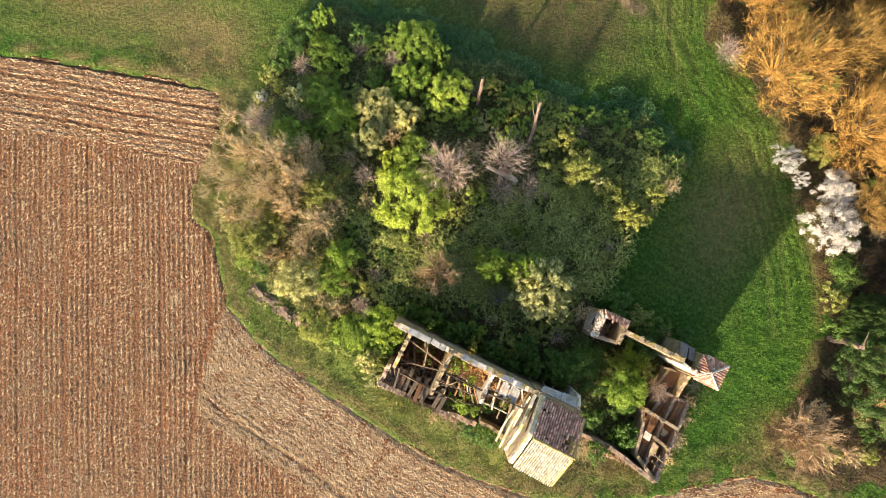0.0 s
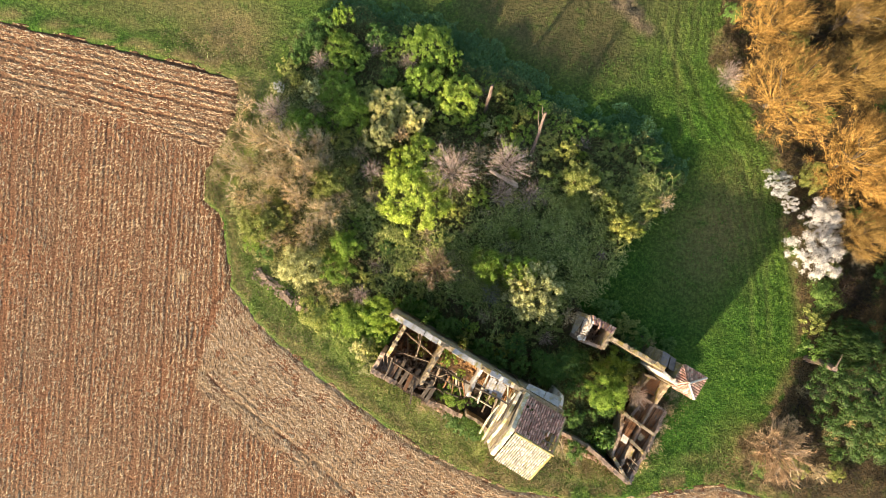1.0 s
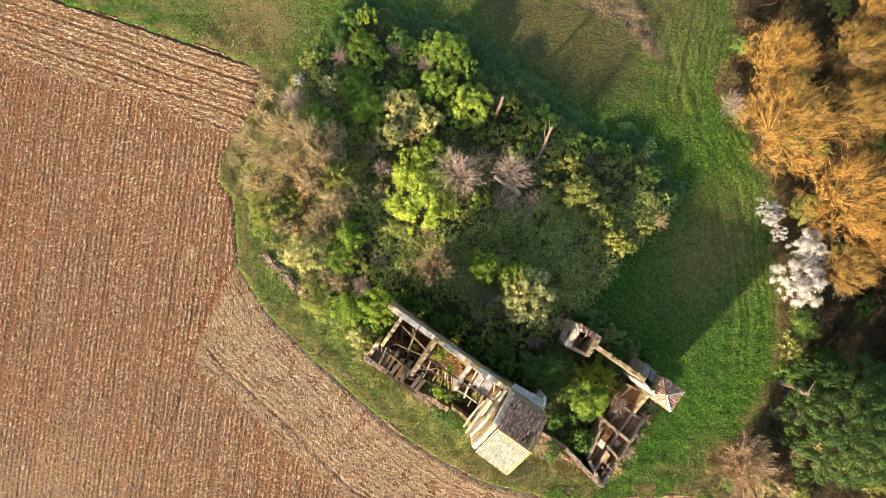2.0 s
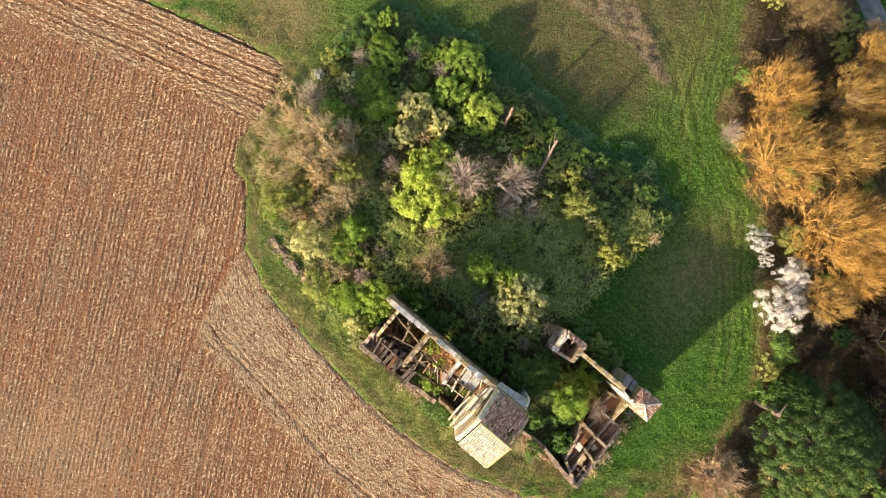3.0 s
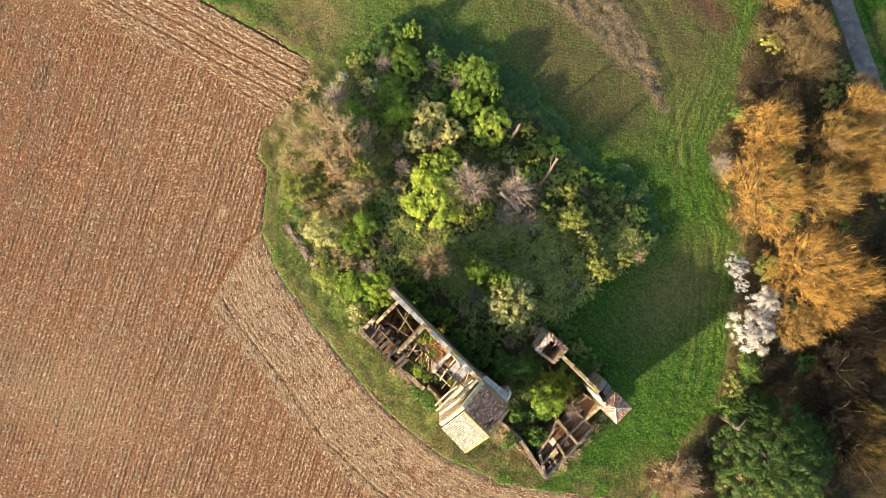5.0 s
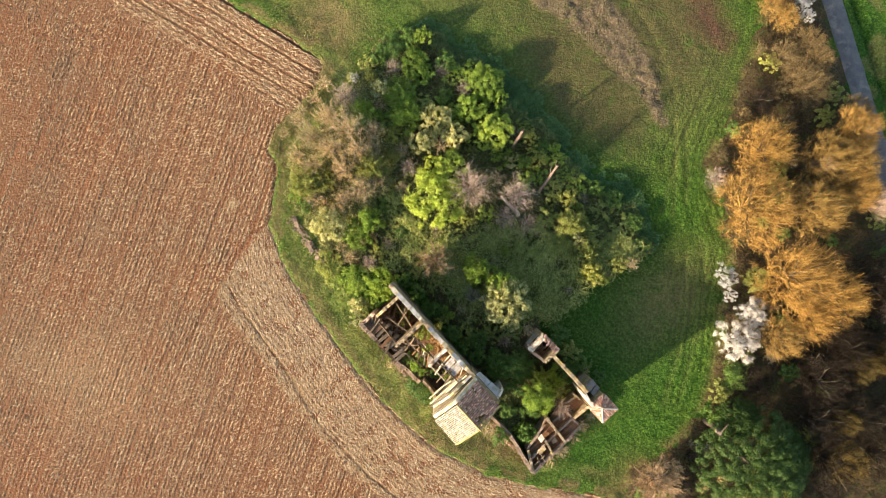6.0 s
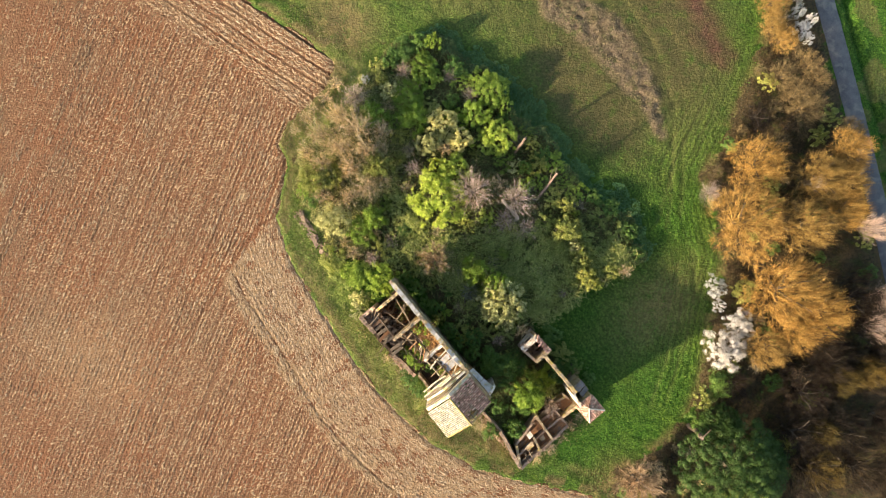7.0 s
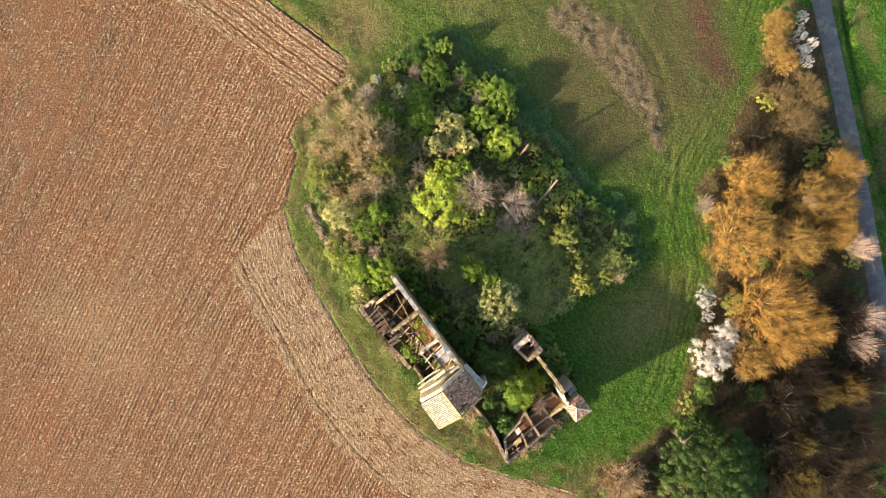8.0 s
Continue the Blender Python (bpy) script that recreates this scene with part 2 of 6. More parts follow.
LEAF = {
    "green": foliage("green_leaves", [(0, (0.120, 0.210, 0.034)), (0.5, (0.250, 0.390, 0.062)), (1, (0.500, 0.620, 0.140))]),
    "lime": foliage("lime_leaves", [(0, (0.175, 0.275, 0.032)), (0.5, (0.370, 0.500, 0.078)), (1, (0.640, 0.690, 0.180))], through_light=0.35),
    "cream": foliage("cream_blossom", [(0, (0.211, 0.235, 0.071)), (0.45, (0.51, 0.505, 0.21)), (1, (0.88, 0.86, 0.51))]),
    "olive": foliage("olive_leaves", [(0, (0.135, 0.172, 0.044)), (0.5, (0.320, 0.370, 0.088)), (1, (0.660, 0.640, 0.240))]),
    "fern": foliage("scrub_leaves", [(0, (0.115, 0.165, 0.040)), (0.5, (0.300, 0.370, 0.095)), (1, (0.54, 0.55, 0.20))]),
    "ivy": foliage("ivy_leaves", [(0, (0.045, 0.095, 0.022)), (0.5, (0.105, 0.205, 0.040)), (1, (0.22, 0.34, 0.085))], 0.45, 0.25),
    "white": foliage("white_blossom", [(0, (0.359, 0.359, 0.342)), (0.3, (0.633, 0.625, 0.616)), (1, (0.756, 0.747, 0.738))], 0.6, 0.45, 0.1),
    "conifer": foliage("conifer_needles", [(0, (0.017, 0.041, 0.007)), (0.5, (0.036, 0.080, 0.013)), (1, (0.075, 0.132, 0.025))], 0.55, 0.1),
    "grey": foliage("grey_twigs", [(0, (0.160, 0.160, 0.170)), (1, (0.500, 0.500, 0.520))], 0.7, 0.0),
    "bare_tan": foliage("tan_twigs", [(0, (0.297, 0.203, 0.099)), (0.5, (0.603, 0.450, 0.248)), (1, (0.792, 0.720, 0.486))], 0.7, 0.0),
    "bare_pink": foliage("pinkish_twigs", [(0, (0.20, 0.142, 0.120)), (0.5, (0.42, 0.315, 0.270)), (1, (0.70, 0.58, 0.52))], 0.7, 0.0),
    "umber": foliage("umber_twigs", [(0, (0.068, 0.050, 0.022)), (0.5, (0.160, 0.118, 0.056)), (1, (0.320, 0.248, 0.128))], 0.7, 0.0),
    "orange": foliage("orange_twigs", [(0, (0.080, 0.043, 0.013)), (0.5, (0.304, 0.180, 0.050)), (1, (0.592, 0.408, 0.132))], 0.7, 0.0),
    # Near-black browns: the wood's dark gaps and lens falloff are put into them.
    "brown": foliage("darkened_brown_twigs", [(0, (0.009, 0.005, 0.004)), (0.5, (0.019, 0.012, 0.007)), (1, (0.046, 0.032, 0.019))], 0.7, 0.0),
    "scrub": foliage("darkened_brown_scrub", [(0, (0.009, 0.009, 0.004)), (0.5, (0.026, 0.022, 0.010)), (1, (0.065, 0.054, 0.026))], 0.7, 0.1),
    "nettle": foliage("nettle_leaves", [(0, (0.030, 0.085, 0.035)), (0.5, (0.065, 0.155, 0.060)), (1, (0.13, 0.25, 0.11))], 0.5, 0.2),
    # Shade of the gaps between the trees is put into this dark leaf.
    "thicket": foliage("shade_thicket_leaves", [(0, (0.045, 0.075, 0.022)), (0.5, (0.120, 0.165, 0.048)), (1, (0.34, 0.36, 0.13))], 0.5, 0.25),
    "cane": foliage("bramble_canes", [(0, (0.10, 0.12, 0.045)), (0.5, (0.30, 0.31, 0.12)), (1, (0.56, 0.48, 0.27))], 0.6, 0.0),
    "weeds": foliage("olive_weeds", [(0, (0.190, 0.205, 0.060)), (0.5, (0.430, 0.430, 0.140)), (1, (0.760, 0.670, 0.330))], 0.55, 0.2),
    "russet": foliage("russet_twigs", [(0, (0.17, 0.105, 0.060)), (0.5, (0.37, 0.250, 0.145)), (1, (0.62, 0.47, 0.30))], 0.7, 0.0),
    "mustard": foliage("mustard_twigs", [(0, (0.038, 0.027, 0.007)), (0.5, (0.115, 0.082, 0.020)), (1, (0.230, 0.170, 0.051))], 0.7, 0.0),
    # Leaf tones raised: the sunlight missing on the brambles is put into their colour.
    "bramble": foliage("brightened_bramble_leaves", [(0, (0.07, 0.11, 0.024)), (0.5, (0.27, 0.34, 0.08)), (1, (0.70, 0.70, 0.22))], 0.55, 0.3),
}

# ---- mesh helpers ----


def mesh(name, verts, faces, smooth=False):
    """A mesh from arrays: verts (n, 3), faces (m, 3 or 4)."""
    verts, faces = np.asarray(verts, np.float32), np.asarray(faces, np.int32)
    me = bpy.data.meshes.new(name)
    k = faces.shape[1]
    me.vertices.add(len(verts))
    me.vertices.foreach_set("co", verts.ravel())
    me.loops.add(faces.size)
    me.loops.foreach_set("vertex_index", faces.ravel())
    me.polygons.add(len(faces))
    me.polygons.foreach_set("loop_start", np.arange(0, faces.size, k, dtype=np.int32))
    me.polygons.foreach_set("use_smooth", np.full(len(faces), smooth))
    me.update(calc_edges=True)
    return me


def empty(name, m, label, category, group="", kind=""):
    ob = new(name)
    ob.matrix_world = m
    ob.empty_display_size = 0.3
    return tagged(ob, label, category, group, kind)


def part_mesh(name, me, mat, parent, label=""):
    if mat is not None and not me.materials:
        me.materials.append(mat)
    ob = new(name, me)
    ob.parent = parent
    return tagged(ob, label) if label else ob


def part(name, bm, mat, parent, label=""):
    me = bpy.data.meshes.new(name)
    bm.to_mesh(me)
    bm.free()
    return part_mesh(name, me, mat, parent, label)


def hash2(ix, iy, seed):
    h = (ix.astype(np.int64) * 374761393 + iy.astype(np.int64) * 668265263 + seed * 1442695041) & 0x7FFFFFFF
    h = ((h ^ (h >> 13)) * 1274126177) & 0x7FFFFFFF
    return ((h ^ (h >> 16)) & 0xFFFF) / 65535.0


def noise2(x, y, size, seed=0):
    """Smooth value noise from 0 to 1 over patches of that size."""
    x, y = np.asarray(x, float) / size, np.asarray(y, float) / size
    ix, iy = np.floor(x), np.floor(y)
    fx, fy = x - ix, y - iy
    fx, fy = fx * fx * (3 - 2 * fx), fy * fy * (3 - 2 * fy)
    a, b = hash2(ix, iy, seed), hash2(ix + 1, iy, seed)
    c, d = hash2(ix, iy + 1, seed), hash2(ix + 1, iy + 1, seed)
    return (a + (b - a) * fx) * (1 - fy) + (c + (d - c) * fx) * fy


def to_line(x, y, pts):
    """Distance to a polyline."""
    best = np.full(np.shape(x), 1e9)
    for (x0, y0), (x1, y1) in zip(pts, pts[1:]):
        dx, dy = x1 - x0, y1 - y0
        t = np.clip(((x - x0) * dx + (y - y0) * dy) / (dx * dx + dy * dy), 0, 1)
        best = np.minimum(best, np.hypot(x - x0 - t * dx, y - y0 - t * dy))
    return best


def inside(x, y, pts):
    hit = np.zeros(np.shape(x), bool)
    for (x0, y0), (x1, y1) in zip(pts, pts[1:] + pts[:1]):
        if y0 != y1:
            hit ^= ((y0 > y) != (y1 > y)) & (x < (x1 - x0) * (y - y0) / (y1 - y0) + x0)
    return hit


def lines(fine_lo, fine_hi, step, far):
    """Grid lines: even between two limits, then wider and wider out to far."""
    out, s = [], step
    x = fine_hi
    while x < far:
        s *= 1.12
        x += s
        out.append(x)
    x, s, low = fine_lo, step, []
    while x > -far:
        s *= 1.12
        x -= s
        low.append(x)
    return np.array(low[::-1] + list(np.arange(fine_lo, fine_hi + step / 2, step)) + out)


def grid_faces(nx, ny, keep=None):
    i = np.arange(nx * ny).reshape(ny, nx)
    q = np.stack([i[:-1, :-1], i[:-1, 1:], i[1:, 1:], i[1:, :-1]], -1).reshape(-1, 4)
    return q if keep is None else q[keep]


# ---- ground ----
EDGE = [(-57.9, 27.9), (-48.2, 26.3), (-38.5, 24.7), (-32, 23.6), (-29.6, 23.0), (-28.7, 21.2), (-28.9, 16.8), (-30.8, 12.4), (-32.4, 9.0), (-32.2, 6.2), (-30, 4.4), (-28.7, 0.5), (-27.5, -5.3),
        (-22.6, -10.9), (-16, -15.6), (-9, -20.2), (-2.6, -24.2), (4.5, -27.3), (10.5, -29.4), (20, -30.4), (27, -29.6), (34, -28), (39.6, -27.1), (44.7, -27.9), (50, -30.6), (62, -38)]
FIELD = [(-700, 140)] + EDGE + [(90, -70), (220, -700), (-700, -700)]
TRACK = [(-31.3, -16.6), (-27.1, -20.1), (-22.2, -23.2), (-16.5, -26.9), (-7.6, -33.4), (2.3, -38.0), (12, -40.7), (24, -42.5), (40, -42)]
RUT = [(-27.9, 0.5), (-27.9, -5.0), (-29.8, -7.6), (-31.1, -12.6), (-31.6, -17.0), (-32.6, -24), (-34, -32)]
ROAD = [(10, 104), (24, 86), (38.9, 68.4), (45.3, 60.7), (52.4, 51.8), (62.6, 38.8), (71, 27.7), (84, 10), (100, -14), (130, -60)]
DITCH = [(16, 103), (30, 85.5), (42.2, 70.0), (49.6, 60.7), (58.6, 50), (66, 41), (75, 29), (88, 12), (104, -12)]
GROVE = [(-22, 29), (-15, 33.5), (-9, 31.5), (-1, 29), (8, 24.5), (18, 20.5), (27, 18.5), (31, 14), (28, 8), (24, 2), (20, -5), (32.5, -12.5), (31.5, -17), (26.5, -26), (18, -21), (10, -13),
         (-4, -6), (-14, -7.5), (-22, -4), (-27, 2), (-28.5, 8), (-26, 16), (-24, 21)]
BRAMBLE = [(-11, 9), (-8, -4), (2, -5), (12, -7), (20, -5), (30, 8), (29, 12.5), (14, 10), (6, 7), (-1, 2.5), (-6, 5)]
HEDGE = [(34, 66), (36, 50), (36, 40), (35.5, 30), (44.5, 18.5), (46, 10), (49, -1), (49.5, -10), (46, -16), (41, -24), (46, -27), (60, -30), (95, -30), (80, 12), (66, 32), (50, 53), (40, 66)]
WHEELS = [[(27.5, 34.1), (29.7, 29.1), (31.6, 24.0), (32.9, 19.3)], [(29.5, 34.1), (32.2, 27.6), (34.3, 22.2)], [(8.3, 53.2), (17.9, 47.1), (26.0, 38.6), (30.0, 28.9), (31.1, 19.5)],
          [(38.7, 17.5), (42.0, 10.4), (43.6, 2.3), (44.9, -7.0)], [(36.9, 14.4), (40.2, 7.4), (41.9, -0.8), (42.7, -9.4)]]
ROAD_Z = 0.16


def ragged(x, y):
    """The same places shifted about, for uneven edges."""
    return x + 3.2 * (noise2(x, y, 2.6, 81) - 0.5) + 1.4 * (noise2(x, y, 0.9, 82) - 0.5), y + 3.2 * (noise2(x, y, 2.6, 83) - 0.5) + 1.4 * (noise2(x, y, 0.9, 84) - 0.5)


def edge_distance(x, y):
    """Metres inside the ploughed field (outside: minus)."""
    d = to_line(x, y, [(-700, 140)] + EDGE + [(90, -70), (220, -700)])
    return np.where(inside(x, y, FIELD), d, -d)


def swath(x, y):
    """How strongly the mown lines beside the hedge show, from 0 to 1."""
    d = to_line(x, y, HEDGE[:11])
    return np.exp(-((d - 4.5) / 6.0) ** 2) * (0.05 + 0.55 * noise2(x, y, 4, 8) ** 1.5) * np.clip((y + 12) / 16, 0.15, 1)


def bare_patch(x, y):
    """Share of the trampled patch of dead growth, from 0 to 1."""
    d = to_line(x, y, [(25.3, 33.6), (22, 37.6), (16.5, 41.6), (10, 44.6), (2, 46.5)]) - 2.0 * np.clip((27 - x) / 8, 0.4, 1.6)
    return np.clip(0.9 - d / 1.0 + 1.3 * (noise2(x, y, 2.2, 14) - 0.5), 0, 1)


def turf_height(x, y):
    z = 0.12 + 0.16 * (noise2(x, y, 1.5, 3) - 0.5) + 0.20 * (noise2(x, y, 0.75, 4) - 0.5) + 0.16 * (noise2(x, y, 9, 5) - 0.5)
    d = to_line(x, y, HEDGE[:11]) + 1.2 * (noise2(x, y, 8, 6) - 0.5)
    z += 0.03 * np.sin(2 * np.pi * d / 1.55) * np.exp(-((d - 4) / 5.5) ** 2)
    z += 0.42 * bare_patch(x, y) * (noise2(x, y, 0.9, 17) + 0.6 * noise2(x + y, y, 0.45, 18) - 0.6)
    d = to_line(x, y, DITCH)
    z -= 0.75 * np.exp(-(d / 0.55) ** 2)
    for path in WHEELS:
        z = z - 0.16 * np.exp(-(to_line(x, y, path) / 0.28) ** 2)
    d = to_line(x, y, ROAD)
    z = np.where(d < 3.2, np.minimum(z, 0.02), z)
    return z


def build_turf():
    xs, ys = lines(-34, 84, 0.42, 2600), lines(-34, 74, 0.42, 2600)
    x, y = np.meshgrid(xs, ys)
    x, y = x.ravel(), y.ravel()
    d = edge_distance(x, y) + 0.7 * (noise2(x, y, 1.1, 9) - 0.5)
    z = turf_height(x, y) - np.clip(d - 0.1, 0, 1.0) * 0.8
    me = mesh("ground", np.stack([x, y, z], 1), grid_faces(len(xs), len(ys)), True)
    blot = lambda cx, cy, rx, ry, a: np.exp(-(((x - cx) * math.cos(a) + (y - cy) * math.sin(a)) / rx) ** 2 - ((-(x - cx) * math.sin(a) + (y - cy) * math.cos(a)) / ry) ** 2)
    bare = bare_patch(x, y) * (0.55 + 0.45 * noise2(x, y, 1.1, 16))
    red = np.clip(1.15 - np.abs(to_line(x, y, [(29.4, 49.8), (25.5, 53.0), (21, 57.5), (15, 62)])) / 3.4 + 0.9 * (noise2(x, y, 2.0, 15) - 0.5), 0, 1) * (0.45 + 0.55 * noise2(x, y, 0.9, 19))
    dry = 0.85 * (blot(-42, 34, 16, 4.5, -0.2) + blot(-30, 28, 5, 4, 0)) + 0.22 * blot(14, 37, 13, 10, 0.6) + 0.2 * blot(28, 45, 7, 16, 0.5) + 0.75 * blot(-30, 45, 25, 7, -0.2)
    dry += 1.0 * np.exp(-(np.abs(d + 0.8) / 0.8) ** 2) * (noise2(x, y, 3, 12) > 0.3) + 0.8 * blot(3, -23, 15, 2.6, -0.5) + 0.9 * blot(18, -23.4, 5.5, 2.0, -0.42) + 0.5 * blot(-20, -10.5, 8, 1.6, -0.7) + 0.5 * blot(18, -27, 8, 2, 0) + 0.5 * np.exp(-(np.abs(d + 3.5) / 1.0) ** 2) * noise2(x, y, 4, 13)
    dry += 0.95 * np.exp(-(to_line(x, y, [(-28, 21), (-28.5, 16), (-30, 12), (-31.2, 8)]) / 2.4) ** 2)
    dry += 0.5 * (to_line(x, y, DITCH) < 4.5) * (noise2(x, y, 2, 21) > 0.5)
    # First blot: olive-brown grass, its colour also lifting the meadow's shaded wedge.
    dry += 0.75 * blot(37, 7, 6, 10, -0.4) + 0.9 * blot(45, -23, 6, 4, 0)
    faded = 1.0 * np.clip(blot(22, 50, 9, 16, 0.5) + blot(14, 38, 9, 9, 0.6) + 0.8 * blot(-4, 52, 20, 14, 0) + 0.5 * blot(6, 36, 9, 6, -0.4) + 0.7 * blot(18, 30, 10, 5, -0.45), 0, 1)
    fresh = 0.75 * np.exp(-((d + 4.0) / 3.0) ** 2) * (x < 8) * (y < 24)
    dry += 0.9 * np.exp(-(to_line(x, y, HEDGE[:11]) / 1.2) ** 2) * (noise2(x, y, 2.5, 22) > 0.35)
    track = sum(0.3 * np.exp(-(to_line(x, y, path) / 0.33) ** 2) for path in WHEELS)
    wx, wy = ragged(x, y)
    wood = (inside(wx, wy, GROVE) | inside(wx, wy, HEDGE)).astype(float)
    for name, values in (("bare", bare), ("red", red), ("dry", dry), ("fresh", fresh), ("faded", faded), ("swath", swath(x, y)), ("litter", wood), ("track", track)):
        me.attributes.new(name, "FLOAT", "POINT").data.foreach_set("value", np.clip(values, 0, 1).astype(np.float32))
    me.attributes.new("mown", "FLOAT", "POINT").data.foreach_set("value", to_line(x, y, HEDGE[:11]).astype(np.float32))
    me.materials.append(GRASS)
    tagged(new("ground", me), "uneven green meadow with dry and bare brown patches", "meadow", kind="structure")


def top_headland(x, y):
    """Distance from the field's straight upper edge, and the share of that headland."""
    d = np.abs(0.1706 * (x + 29.6) + 0.9853 * (y - 23.0))
    return d, np.clip((10.5 + 1.5 * (noise2(x, y, 9, 30) - 0.5) - d) / 1.2, 0, 1) * (y > 5)


def field_height(x, y, d):
    """Height, headland share and lane wave of the ploughed soil."""
    wob = 1.4 * noise2(x, y, 7, 31) + 0.5 * noise2(x, y, 2.2, 32)
    d_top, top = top_headland(x, y)
    side = np.clip((12.5 + 2.0 * (noise2(x, y, 9, 30) - 0.5) - d) / 1.2, 0, 1) * np.clip(x + 28.4 - 0.31 * (y + 5), 0, 1) * np.clip((-4 - y) / 2, 0, 1) * (1 - top)
    rows = 1 - top - side
    headland = top + side
    ridge = np.sin(2 * np.pi * (d_top + 0.3 * wob) / 0.80) * top + np.sin(2 * np.pi * (d + 0.5 * wob) / 0.80) * side * 0.6 + np.sin(2 * np.pi * (x + 0.02 * y + 0.25 * wob) / 0.66) * rows * (0.5 + noise2(x, y, 3.3, 29))
    lane = np.sin(2 * np.pi * (x + 0.02 * y + 0.12 * wob) / 3.1) * rows + np.sin(2 * np.pi * (d_top + 0.2 * wob) / 2.4) * top
    clod = 0.8 * noise2(x + 0.4 * y, y, 0.55, 33) + 0.7 * noise2(x, y - 0.3 * x, 0.34, 34) - 0.75
    z = 0.032 * ridge - (0.034 + 0.02 * top) * np.clip(lane - 0.8, 0, 1) / 0.2 + 0.065 * clod + 0.10 * (noise2(x, y, 14, 35) - 0.5)
    for path, depth, width in ((TRACK, 0.08, 0.28), (RUT, 0.07, 0.34), ([(a - 1.6, b) for a, b in RUT[2:]], 0.05, 0.25)):
        z -= depth * np.exp(-(to_line(x, y, path) / width) ** 2)
    z -= 0.20 * np.exp(-((d - 0.45) / 0.30) ** 2) * (0.4 + 0.6 * noise2(x, y, 6, 36))
    z += 0.02 - np.clip(-d, 0, 1.0) * 0.6
    return z, headland, lane


def build_field():
    xs, ys = lines(-64, 46, 0.19, 620), lines(-56, 32, 0.27, 620)
    x, y = np.meshgrid(xs, ys)
    x, y = x.ravel(), y.ravel()
    d = edge_distance(x, y)
    nx, ny = len(xs), len(ys)
    q = grid_faces(nx, ny)
    q = q[(d[q] > -1.0).any(1)]
    used = np.unique(q)
    back = np.full(len(x), -1)
    back[used] = np.arange(len(used))
    q, x, y, d = back[q], x[used], y[used], d[used]
    z, headland, lane = field_height(x, y, d)
    me = mesh("ploughed_field", np.stack([x, y, z], 1), q, True)
    pale = np.exp(-(np.hypot(x + 34.6, y + 4.6) / 0.9) ** 2) * (noise2(x + y, y, 0.8, 37) > 0.35) + 0.45 * headland * np.clip((-2 - y) / 8, 0.3, 1) * (noise2(x, y, 1.2, 38) > 0.35)
    pale += 0.28 * np.exp(-((x + 47) / 11) ** 2 - ((y + 40) / 8) ** 2)
    # Darker soil along the tracks, the rut, the lane troughs and the field's rim.
    dark_soil = 0.3 * np.exp(-(to_line(x, y, TRACK) / 0.28) ** 2) + 0.2 * np.exp(-(to_line(x, y, RUT) / 0.3) ** 2) + 0.55 * np.exp(-((d - 0.4) / 0.3) ** 2) * (y > -8) * (noise2(x, y, 5, 39) > 0.3)
    dark_soil += 0.8 * (d < 0.2)
    dark_soil += (0.2 + 0.3 * (y > 10) * headland) * (lane > 0.84) * noise2(x, y, 10, 40)
    me.attributes.new("pale", "FLOAT", "POINT").data.foreach_set("value", np.clip(pale, 0, 1).astype(np.float32))
    me.attributes.new("dark_soil", "FLOAT", "POINT").data.foreach_set("value", np.clip(dark_soil, 0, 1).astype(np.float32))
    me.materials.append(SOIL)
    tagged(new("ploughed_field", me), "reddish-brown ploughed field with pale clods and furrows", "field", kind="structure")


def build_road():
    verts, faces = [], []
    pts = []
    for (x0, y0), (x1, y1) in zip(ROAD, ROAD[1:]):
        n = max(2, int(math.hypot(x1 - x0, y1 - y0) / 1.2))
        pts += [(x0 + (x1 - x0) * k / n, y0 + (y1 - y0) * k / n) for k in range(n)]
    for k, (x, y) in enumerate(pts):
        a, b = pts[max(0, k - 1)], pts[min(len(pts) - 1, k + 1)]
        d = Vector((b[0] - a[0], b[1] - a[1], 0)).normalized()
        n = Vector((-d.y, d.x, 0))
        half = 1.42 + 0.10 * (random.random() - 0.5)
        for s, z in ((-half - 0.25, -0.05), (-half, ROAD_Z), (0, ROAD_Z + 0.04), (half, ROAD_Z), (half + 0.25, -0.05)):
            verts.append((x + n.x * s, y + n.y * s, z))
        if k:
            o = 5 * k
            faces += [(o - 5 + j, o + j, o + j + 1, o - 4 + j) for j in range(4)]
    me = mesh("road", verts, faces, True)
    me.materials.append(ASPHALT)
    tagged(new("road", me), "narrow grey country lane of worn asphalt", "road", kind="structure")


